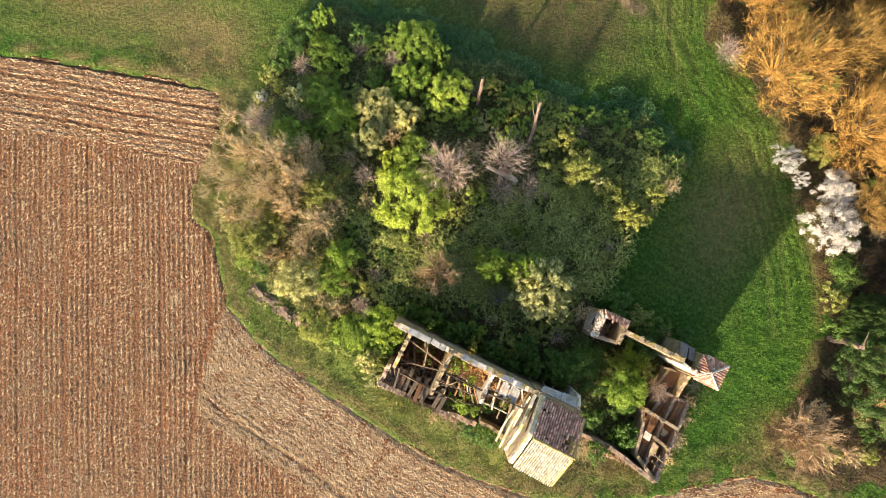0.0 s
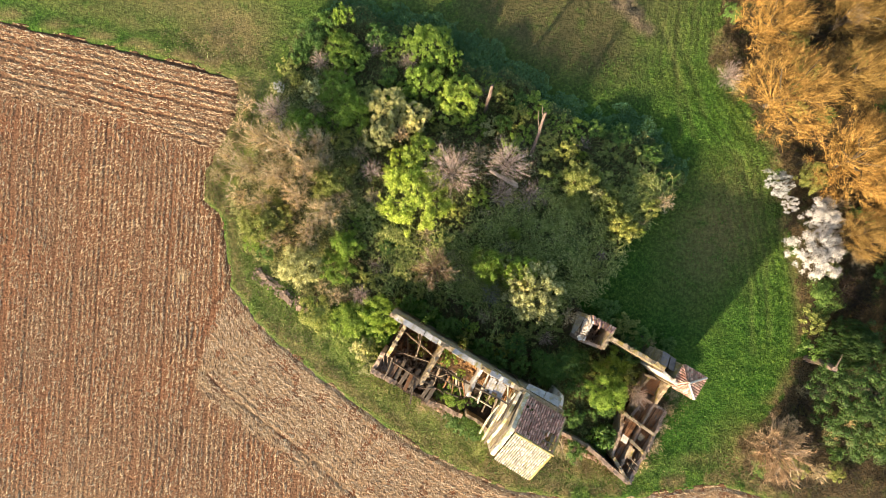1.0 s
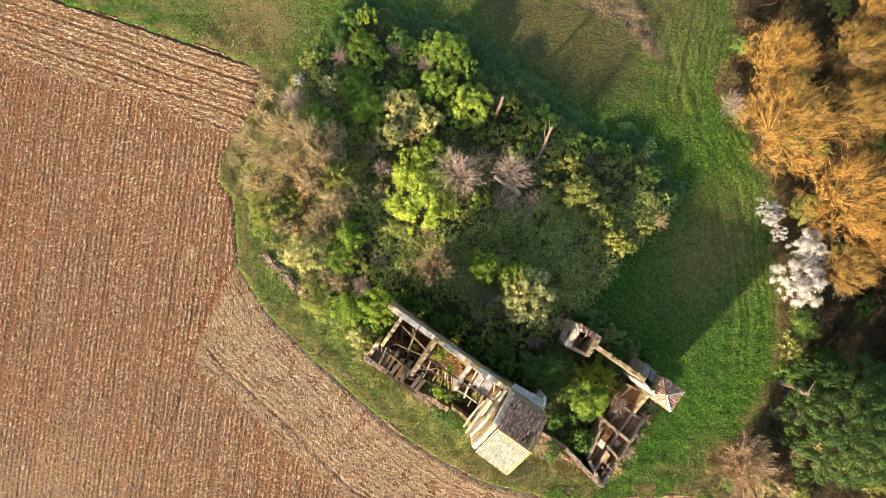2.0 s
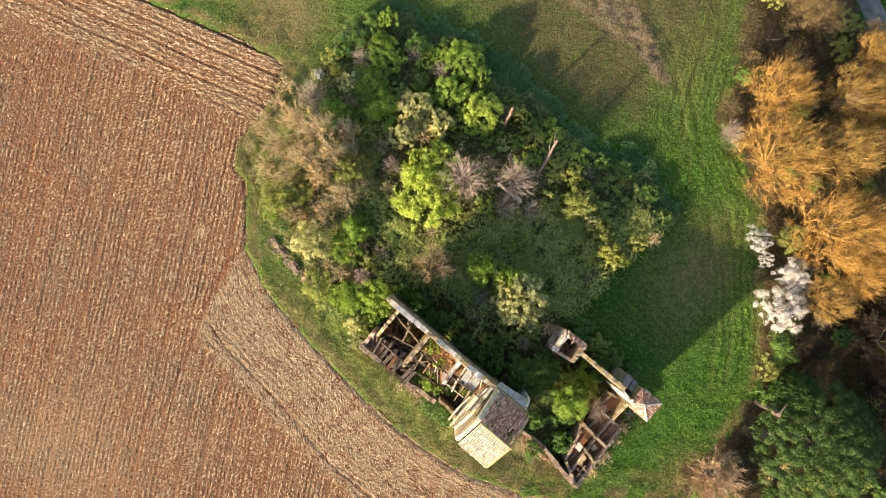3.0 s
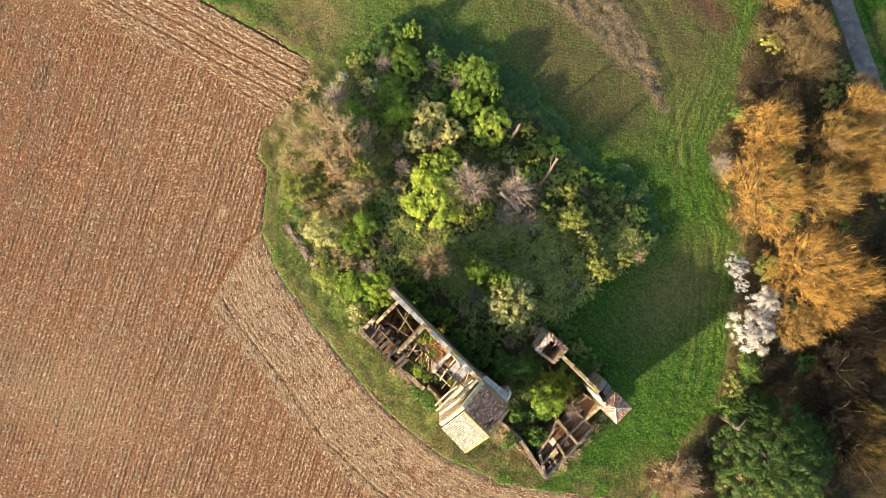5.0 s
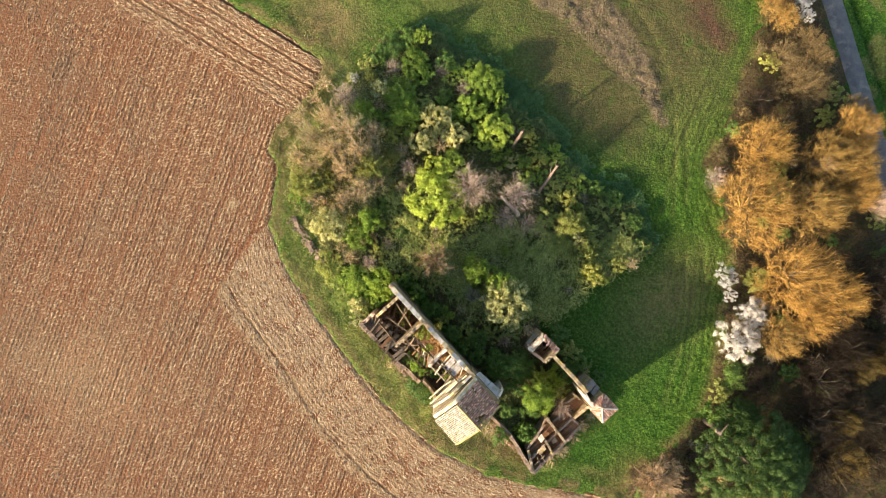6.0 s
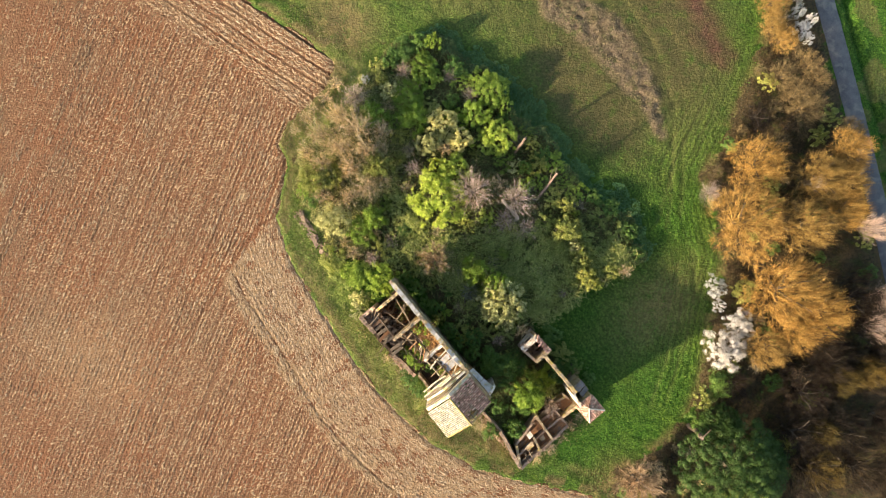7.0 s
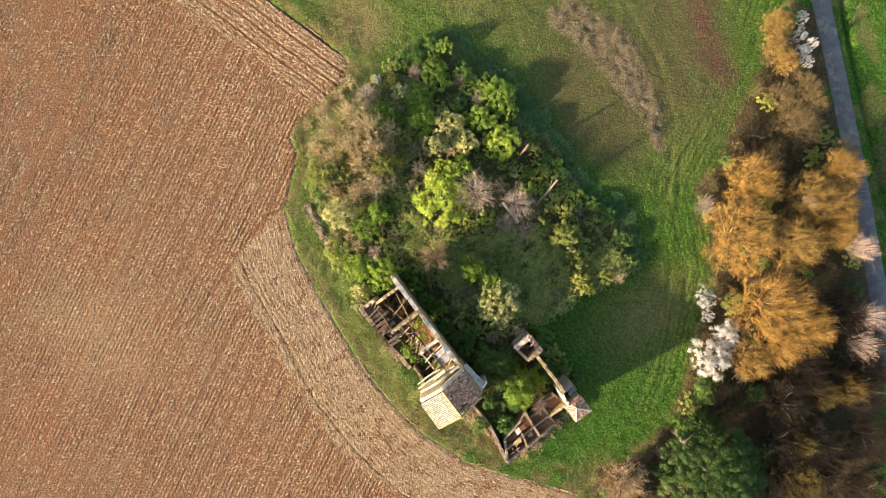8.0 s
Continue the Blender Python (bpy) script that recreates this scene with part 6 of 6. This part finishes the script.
# plants that have taken over the ruins: place in the farm's own frame, radius, height, foot
for k, (kind, u, v, r, h, z) in enumerate([
        ("green", 8.4, -1.9, 1.1, 1.2, 5.6), ("lime", 10.9, -2.9, 0.8, 1.0, 5.4), ("olive", 4.4, -2.4, 1.3, 1.6, 0.4), ("green", 11.2, -6.3, 1.4, 2.0, 0.4), ("olive", 9.6, -7.2, 1.2, 1.6, 0.4),
        ("green", 12.8, -6.6, 1.3, 1.8, 0.4), ("ivy", 15.2, -5.6, 1.1, 1.4, 0.4), ("olive", 16.6, -4.0, 1.0, 2.2, 0.4), ("olive", 5.6, -3.6, 0.8, 2.4, 0.4), ("bare_pink", 10.4, -8.9, 1.4, 1.3, 0.1),
        ("bare_tan", 12.6, -9.4, 1.4, 1.0, 0.1), ("ivy", 13.9, -9.3, 1.4, 1.0, 0.1), ("ivy", 15.9, -9.2, 1.4, 1.0, 0.1), ("ivy", 17.0, -9.8, 1.1, 0.9, 0.1), ("bare_tan", 9.2, -10.2, 1.2, 0.8, 0.1),
        ("cream", 0.2, -8.9, 1.3, 1.1, 0.1), ("olive", -0.6, -6.6, 1.5, 1.8, 0.1), ("green", -0.9, -3.4, 1.8, 2.6, 0.1), ("bare_tan", 26.2, -5.6, 1.7, 1.0, 0.1), ("bare_tan", 28.4, -5.2, 1.8, 1.0, 0.1),
        ("olive", 25.2, -4.8, 1.4, 1.1, 0.1), ("bare_pink", 30.2, -5.0, 1.6, 1.0, 0.1), ("bare_tan", 38.3, 4.2, 1.6, 1.3, 0.1), ("bare_tan", 38.5, 1.4, 1.7, 1.3, 0.1), ("bare_tan", 38.4, -1.4, 1.5, 1.2, 0.1),
        ("bare_tan", 37.9, 6.6, 1.4, 1.2, 0.1), ("bare_tan", 37.6, 8.6, 1.2, 1.2, 0.1), ("ivy", 26.0, 3.0, 1.8, 2.4, 0.1), ("olive", 27.0, 6.8, 1.8, 3.0, 0.1), ("ivy", 29.5, 2.0, 1.7, 2.4, 0.1),
        ("olive", 30.6, 7.8, 1.7, 2.8, 0.1), ("ivy", 27.5, -0.8, 1.6, 1.8, 0.1), ("ivy", 30.0, 4.9, 1.7, 2.6, 0.1), ("bare_tan", 32.2, 6.6, 1.4, 2.6, 0.1), ("green", 31.8, -1.2, 1.4, 2.2, 0.1),
        ("ivy", 24.8, 6.0, 1.8, 2.2, 0.1), ("olive", 22.6, 5.4, 1.8, 2.4, 0.1), ("ivy", 20.0, 3.4, 1.9, 2.6, 0.1), ("ivy", 17.6, 1.6, 1.6, 4.6, 0.1), ("olive", 14.6, 2.8, 1.8, 2.0, 0.1), ("ivy", 12.0, 1.2, 1.7, 5.0, 0.1), ("ivy", 14.8, 1.0, 1.4, 4.4, 0.1), ("olive", 9.6, 0.9, 1.2, 4.8, 0.1),
        ("green", 9.2, 2.4, 1.3, 2.2, 0.1), ("ivy", 6.6, 1.3, 1.7, 5.0, 0.1), ("ivy", 3.4, 1.3, 1.7, 4.6, 0.1), ("ivy", 0.8, 1.2, 1.4, 4.2, 0.1), ("ivy", 20.4, 1.9, 1.4, 3.8, 0.1), ("bare_pink", 18.8, 6.6, 1.6, 2.2, 0.1), ("olive", 16.4, 6.0, 1.7, 2.2, 0.1),
        ("ivy", 33.6, 14.0, 1.5, 1.3, 0.1), ("ivy", 30.2, 13.2, 1.9, 2.2, 0.1), ("olive", 27.0, 13.0, 1.9, 2.8, 0.1), ("ivy", 24.0, 13.8, 2.0, 2.4, 0.1)]):
    p = FARM @ Vector((u, v, 0))
    label = {"green": "mid-green bush growing in the ruins", "lime": "bright green sapling growing in the ruins", "olive": "olive-green bush beside ruined walls", "ivy": "dark ivy bush against ruined walls",
             "bare_tan": "dry tan brushwood beside ruined walls", "bare_pink": "dry pinkish brushwood beside ruined walls", "cream": "pale cream bush at the barn's corner"}[kind]
    plant(kind, p.x, p.y, r, h, k, "shrub", label, "shrub", "bushes of the ruins", z)


def fill_grove():
    """Low scrub that closes the gaps of the grove."""
    rs = np.random.default_rng(21)
    taken = [(x, y, 0.55 * r) for _, table, *_ in KINDS for x, y, r, _ in table]
    made = 0
    for _ in range(1500):
        x, y = rs.uniform(-28, 32), rs.uniform(-8, 31)
        if made >= 75 or not inside(np.array([x]), np.array([y]), GROVE)[0] or to_line(np.array([x]), np.array([y]), GROVE + GROVE[:1])[0] < 0.8:
            continue
        u, v = (x + 5.08) * 0.895 - (y + 6.67) * 0.446, (x + 5.08) * 0.446 + (y + 6.67) * 0.895
        if -1 < u < 38 and -9 < v < 13.5:
            if v < 1.2 or u > 19:
                continue
        if any(math.hypot(x - a, y - b) < c + 1.0 for a, b, c in taken):
            continue
        if x < -10:
            kind = rs.choice(["olive", "bare_tan", "green", "fern"], p=[0.3, 0.35, 0.2, 0.15])
        elif y > 16:
            kind = rs.choice(["green", "olive", "ivy", "bare_pink"], p=[0.35, 0.3, 0.2, 0.15])
        else:
            kind = rs.choice(["fern", "ivy", "bare_pink", "bare_tan", "olive"], p=[0.45, 0.15, 0.12, 0.16, 0.12])
        r, h = rs.uniform(1.1, 1.9), rs.uniform(1.2, 2.2)
        label = {"fern": "low fine-leaved dark-green scrub in the grove", "olive": "low olive-green scrub bush in the grove", "ivy": "low dark-green bush in the grove", "green": "low mid-green bush in the grove", "bare_tan": "low leafless tan bush in the grove", "bare_pink": "low leafless pinkish bush in the grove"}[kind]
        plant(str(kind), x, y, r, h, made, "shrub", label, "shrub", "scrub bushes of the grove")
        taken.append((x, y, 0.6 * r))
        made += 1


def fill_hedge():
    """Dull brown and olive scrub along the hedge and under the willows."""
    rs = np.random.default_rng(33)
    made, spots = 0, [(x, y, 0.35 * r) for _, table, *_ in KINDS for x, y, r, _ in table]
    for _ in range(3000):
        x, y = rs.uniform(33, 72), rs.uniform(-26, 64)
        p = np.array([x]), np.array([y])
        if made >= 115 or not inside(*p, HEDGE)[0] or to_line(*p, ROAD)[0] < 4.0 or any(math.hypot(x - a, y - b) < c + 0.9 for a, b, c in spots):
            continue
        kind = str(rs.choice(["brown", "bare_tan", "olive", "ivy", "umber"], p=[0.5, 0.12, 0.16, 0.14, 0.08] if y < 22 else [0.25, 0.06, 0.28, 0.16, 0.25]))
        r, h = rs.uniform(1.2, 2.2), rs.uniform(1.6, 3.2)
        label = {"umber": "low leafless umber bush in the hedge", "brown": "low leafless brown bush in the hedge", "bare_tan": "low leafless tan bush in the hedge", "olive": "dull olive-green bush in the hedge", "ivy": "dark-green bush in the hedge"}[kind]
        plant(kind, x, y, r, h, made, "shrub", label, "shrub", "scrub bushes of the hedge")
        spots.append((x, y, 0.7 * r))
        made += 1


fill_grove()
fill_hedge()


def snag(name, label, pieces, mat=DEADWOOD):
    """A dead trunk: bent, tapered, broken at its end."""
    x, y, _ = pieces[0][0]
    ob = empty(name, pose(x, y, 0), label, "dead tree")
    for k, (a, b, r0, r1) in enumerate(pieces):
        bm = bmesh.new()
        d = Vector(b) - Vector(a)
        m = d.to_track_quat("Z", "Y").to_matrix()
        rings, n = [], 9
        for i in range(7):
            s = i / 6
            p = Vector(a) + d * s - Vector((x, y, 0)) + (Vector((random.uniform(-1, 1), random.uniform(-1, 1), 0)) * 0.05 if 0 < i < 6 else Vector())
            rr = r0 + (r1 - r0) * s
            rings.append([bm.verts.new(p + m @ Vector((math.cos(t) * rr * random.uniform(0.85, 1.15), math.sin(t) * rr * random.uniform(0.85, 1.15), random.uniform(-0.1, 0.12) if i == 6 else 0))) for t in [6.2832 * j / n for j in range(n)]])
        for q0, q1 in zip(rings, rings[1:]):
            for j in range(n):
                bm.faces.new((q0[j], q0[(j + 1) % n], q1[(j + 1) % n], q1[j]))
        bm.faces.new(rings[0][::-1])
        bm.faces.new(rings[-1])
        bmesh.ops.recalc_face_normals(bm, faces=bm.faces)
        part("trunk" if k == 0 else "limb", bm, mat, ob)


snag("dead_tree", "tall broken dead trunk standing in the scrub", [((11.15, 15.1, -0.1), (11.45, 18.9, 7.8), 0.24, 0.17), ((11.3, 17.2, 4.5), (10.7, 19.3, 6.6), 0.08, 0.03), ((11.4, 18.3, 6.5), (10.9, 19.9, 7.8), 0.07, 0.02)])
snag("dead_tree", "short dark broken trunk beside a lime-green tree", [((4.5, 20.5, -0.1), (4.8, 22.2, 6.3), 0.26, 0.20)])
snag("dead_tree", "pale snapped trunk hanging from its stump among pinkish bare trees", [((9.3, 10.4, -0.1), (9.2, 10.5, 2.4), 0.26, 0.22), ((9.2, 10.5, 2.4), (5.6, 12.3, 2.0), 0.32, 0.20)], PALE_BARK)
snag("dead_tree", "pale pinkish leaning broken trunk with one upright splinter", [((49.9, -9.6, 0.0), (50.0, -9.6, 3.0), 0.46, 0.42), ((50.0, -9.6, 3.0), (48.8, -9.8, 7.2), 0.40, 0.34), ((48.8, -9.8, 7.2), (49.4, -7.8, 7.6), 0.13, 0.03)])

# ---- undergrowth and grass, far too many to count ----


def build_undergrowth(name, area, count, hi, mat, label, seed):
    rs = np.random.default_rng(seed)
    xs, ys = [p[0] for p in area], [p[1] for p in area]
    x, y = rs.uniform(min(xs), max(xs), count * 3), rs.uniform(min(ys), max(ys), count * 3)
    u = (x + 5.08) * 0.895 + (y + 6.67) * -0.446
    v = (x + 5.08) * 0.446 + (y + 6.67) * 0.895
    indoors = ((u > 0.5) & (u < 24.5) & (v > -9) & (v < 0.2)) | ((u > 32.3) & (u < 37.5) & (v > -4.5) & (v < 12.6)) | ((u > 20) & (u < 24.4) & (v > 8.2) & (v < 12))
    ok = inside(*ragged(x, y), area) & ~indoors & ~((u > 5) & (u < 21) & (v > 1.5) & (v < 6.5) & (rs.uniform(size=len(x)) < 0.7)) & (to_line(x, y, ROAD) > 2.6)
    x, y = x[ok][:count], y[ok][:count]
    hump = noise2(x, y, 3.1, 62) * 0.7 + noise2(x, y, 1.2, 63) * 0.5
    z = 0.15 + (0.25 + hi * np.clip(hump - 0.2, 0, 1)) * rs.uniform(0.45, 1.05, len(x))
    n = len(x)
    v3, f3 = leaf_spikes(np.stack([x, y, z], 1), rs.normal(size=(n, 3)) * 0.7 + np.array([0, 0, 0.8]), 0.085, rs, rs.normal(size=(n, 3)) + np.array([0, 0, 0.4]), 2.4)
    me = mesh(name, v3, f3)
    me.materials.append(mat)
    tagged(new(name, me), label, "undergrowth", kind="stuff")


def build_brambles():
    """Arching canes, each hung with leaves along its length, heaped over humps."""
    rs = np.random.default_rng(6)
    n, steps = 7500, 16
    x, y = rs.uniform(-14, 32, n * 5), rs.uniform(-11, 15, n * 5)
    u = (x + 5.08) * 0.895 + (y + 6.67) * -0.446
    v = (x + 5.08) * 0.446 + (y + 6.67) * 0.895
    wide_x, wide_y = ragged(x, y)
    wide_x, wide_y = wide_x + rs.normal(size=len(x)) * 1.1, wide_y + rs.normal(size=len(x)) * 1.1
    ok = inside(wide_x, wide_y, BRAMBLE) & inside(x, y, GROVE) & ~((u > -0.6) & (u < 25) & (v > -9) & (v < 1.2)) & ~((u > 32) & (v < 12.6)) & ~((u > 19) & (u < 25) & (v > 7.5) & (v < 12.5))
    x, y = x[ok], y[ok]
    hump = noise2(x, y, 2.6, 62) * 0.7 + noise2(x, y, 1.1, 63) * 0.5
    keep = rs.uniform(size=len(x)) < 0.25 + 1.3 * np.clip(hump - 0.35, 0, 1)
    x, y, hump = x[keep][:n], y[keep][:n], hump[keep][:n]
    n = len(x)
    foot = np.stack([x, y, 0.3 + 2.3 * np.clip(hump - 0.25, 0, 1) * rs.uniform(0.55, 1.0, n)], 1)
    w = rs.uniform(0, 2 * np.pi, n)
    reach = rs.uniform(0.5, 1.25, n)
    out = np.stack([np.cos(w) * reach, np.sin(w) * reach, 0 * w], 1)
    rise = rs.uniform(0.5, 1.0, n)

    def along(t):
        return foot + out * t + np.stack([0 * rise, 0 * rise, rise * (1.7 * t - 1.2 * t * t)], 1)

    t = np.linspace(0.12, 1, steps)
    c = np.concatenate([along(q) for q in t]) + rs.normal(size=(n * steps, 3)) * 0.045
    spray = np.tile(out, (steps, 1)) * 0.6 + rs.normal(size=(n * steps, 3)) * 0.6
    v3, f3 = leaf_spikes(c, rs.normal(size=(n * steps, 3)) * 0.45 + np.array([0, 0, 0.9]), 0.085, rs, spray, 2.2)
    me = mesh("brambles", v3, f3)
    me.materials.append(LEAF["bramble"])
    tagged(new("brambles", me), "tangled green bramble thicket amid the grove, sunlight put into its colour", "undergrowth", kind="stuff")
    # the canes themselves, of three sides, in three lengths each
    side = np.stack([-np.sin(w), np.cos(w), 0 * w], 1) * 0.016
    up = np.array([0, 0, 0.016])
    rings = []
    for q in (0.0, 0.35, 0.7, 1.0):
        m = along(q)
        k = 1.1 - 0.6 * q
        rings.append(np.stack([m + side * k, m - side * k, m + up * k], 1))
    verts = np.stack(rings, 1).reshape(-1, 3)
    o = 12 * np.arange(n)[:, None]
    faces = [o + 3 * r + np.array([[a, (a + 1) % 3, (a + 1) % 3 + 3, a + 3]]) for r in range(3) for a in range(3)]
    me = mesh("bramble_stems", verts, np.concatenate(faces))
    me.materials.append(LEAF["cane"])
    tagged(new("bramble_stems", me), "pale arching bramble canes among the undergrowth", "undergrowth", kind="stuff")


def build_grass():
    rs = np.random.default_rng(8)
    n = 260000
    x, y = rs.uniform(-60, 86, n), rs.uniform(-36, 76, n)
    d = edge_distance(x, y)
    near_edge = np.exp(-(np.abs(d + 2.5) / 3.5) ** 2)
    ok = (d < 0.25) & ~inside(x, y, HEDGE) & (to_line(x, y, ROAD) > 1.7) & (rs.uniform(size=n) < 0.55 + 0.45 * near_edge) & (noise2(x, y, 1.1, 71) > 0.3)
    u = (x + 5.08) * 0.895 + (y + 6.67) * -0.446
    v = (x + 5.08) * 0.446 + (y + 6.67) * 0.895
    worn = np.maximum(np.exp(-(to_line(x, y, [(25.5, 34), (22.5, 39.5), (17, 45), (9, 48)]) / 3.0) ** 2), np.exp(-(to_line(x, y, [(28, 48), (24, 56), (17, 60)]) / 4.0) ** 2))
    ok &= rs.uniform(size=n) > 0.95 * worn + np.maximum(0.9 * (y > 29) * (x < 34), 0.75 * (y > 21) * (x < -24))
    ok &= rs.uniform(size=n) > 0.85 * np.exp(-(to_line(x, y, [(11, -21), (17, -23.4), (23, -25.5)]) / 1.9) ** 2) + 0.5 * np.exp(-(to_line(x, y, [(-7, -14), (0, -19.5), (7, -23.5)]) / 1.2) ** 2)
    ok &= ~(((u > 0.5) & (u < 24.5) & (v > -9) & (v < 0.2)) | ((u > 32.3) & (u < 37.5) & (v > -4.5) & (v < 12.6)))
    x, y, near_edge, d = x[ok], y[ok], near_edge[ok], d[ok]
    n = len(x)
    z = turf_height(x, y) - 0.03
    a = np.stack([x, y, z], 1)
    hgt = rs.uniform(0.11, 0.27, n) * (1 + 0.25 * near_edge)
    w = rs.uniform(0, 2 * np.pi, n)
    side = np.stack([np.cos(w), np.sin(w), 0 * w], 1) * rs.uniform(0.05, 0.12, n)[:, None]
    lean = np.stack([rs.normal(size=n) * 0.7, rs.normal(size=n) * 0.7, np.ones(n)], 1) * hgt[:, None]
    verts = np.stack([a - side, a + side, a + lean], 1).reshape(-1, 3)
    verge = (d > -8) & (x < 8) & (y < 26)
    for some, mat, label in ((~verge, BLADES, "tufts of rough green meadow grass"), (verge, VERGE, "pale green and straw-coloured grass beside the field")):
        v3 = verts.reshape(n, 3, 3)[some].reshape(-1, 3)
        me = mesh("grass", v3, np.arange(len(v3)).reshape(-1, 3))
        me.materials.append(mat)
        tagged(new("grass", me), label, "grass", kind="stuff")


WEST_SCRUB = [(-24, 22), (-15, 25), (-11, 14), (-12, 4), (-13, -7.3), (-22, -4), (-27, 2), (-28.5, 8), (-26.5, 15)]
build_undergrowth("undergrowth", GROVE, 190000, 1.4, LEAF["thicket"], "tangled undergrowth beneath the grove's trees, coloured dark for the shade there", 5)
NETTLES = [(-19, 32), (-14, 35.2), (-8, 34), (0, 31.5), (9, 27), (19, 22.5), (28, 20), (32.5, 15), (30.5, 12.5), (27, 17), (18, 19), (8, 23), (-1, 27.5), (-9, 30), (-15, 32)]
build_undergrowth("nettles", NETTLES, 52000, 0.7, LEAF["nettle"], "dark bluish-green nettles along the grove's edge", 35)
build_undergrowth("weeds", WEST_SCRUB, 55000, 1.1, LEAF["weeds"], "olive and tan weeds beneath the bare trees", 25)
build_undergrowth("scrub", HEDGE, 110000, 1.4, LEAF["scrub"], "dense dull-brown scrub beneath the hedge trees, coloured darker for shade", 15)
build_brambles()
build_grass()


def build_dry_grass():
    """Straw-coloured tussocks on the bare patch and beside the walls and the field."""
    rs = np.random.default_rng(9)
    n = 520000
    x, y = rs.uniform(-40, 46, n), rs.uniform(-32, 60, n)
    patch = 0.8 * bare_patch(x, y)
    verge = np.exp(-((edge_distance(x, y) + 1.1) / 0.9) ** 2) * (noise2(x, y, 3, 12) > 0.3)
    strip = np.exp(-((edge_distance(x, y) + 3.5) / 2.2) ** 2) * (noise2(x + y, 0.25 * (x - y), 1.3, 74) > 0.38) * (x < 6)
    walls = np.exp(-(to_line(x, y, [(-7, -14), (0, -19.5), (7, -23.5)]) / 1.3) ** 2) + np.exp(-(to_line(x, y, [(12, -20.5), (17, -23), (22, -25.3)]) / 1.6) ** 2) + np.exp(-(to_line(x, y, [(15, -26), (22, -26), (27, -27.5), (31, -20), (33, -15)]) / 1.4) ** 2)
    brush = np.exp(-(to_line(x, y, [(-28, 21), (-28.5, 16), (-30, 12), (-31.2, 8)]) / 1.8) ** 2)
    ok = rs.uniform(size=n) < np.clip(0.9 * brush + 0.8 * patch + 0.6 * verge + 0.6 * strip + 0.9 * walls * (noise2(x, y, 1.6, 73) > 0.25), 0, 1)
    x, y = x[ok], y[ok]
    n = len(x)
    c = np.stack([x, y, turf_height(x, y)], 1)
    v, f = leaf_spikes(c + np.array([0, 0, 0.10]), rs.normal(size=(n, 3)), 0.05, rs, rs.normal(size=(n, 3)) * 0.7 + np.array([0.3, 0.4, 0.7]), 5.0)
    me = mesh("dry_grass", v, f)
    me.materials.append(STRAW)
    tagged(new("dry_grass", me), "straw-coloured tussocks of last year's grass", "grass", kind="stuff")


build_dry_grass()
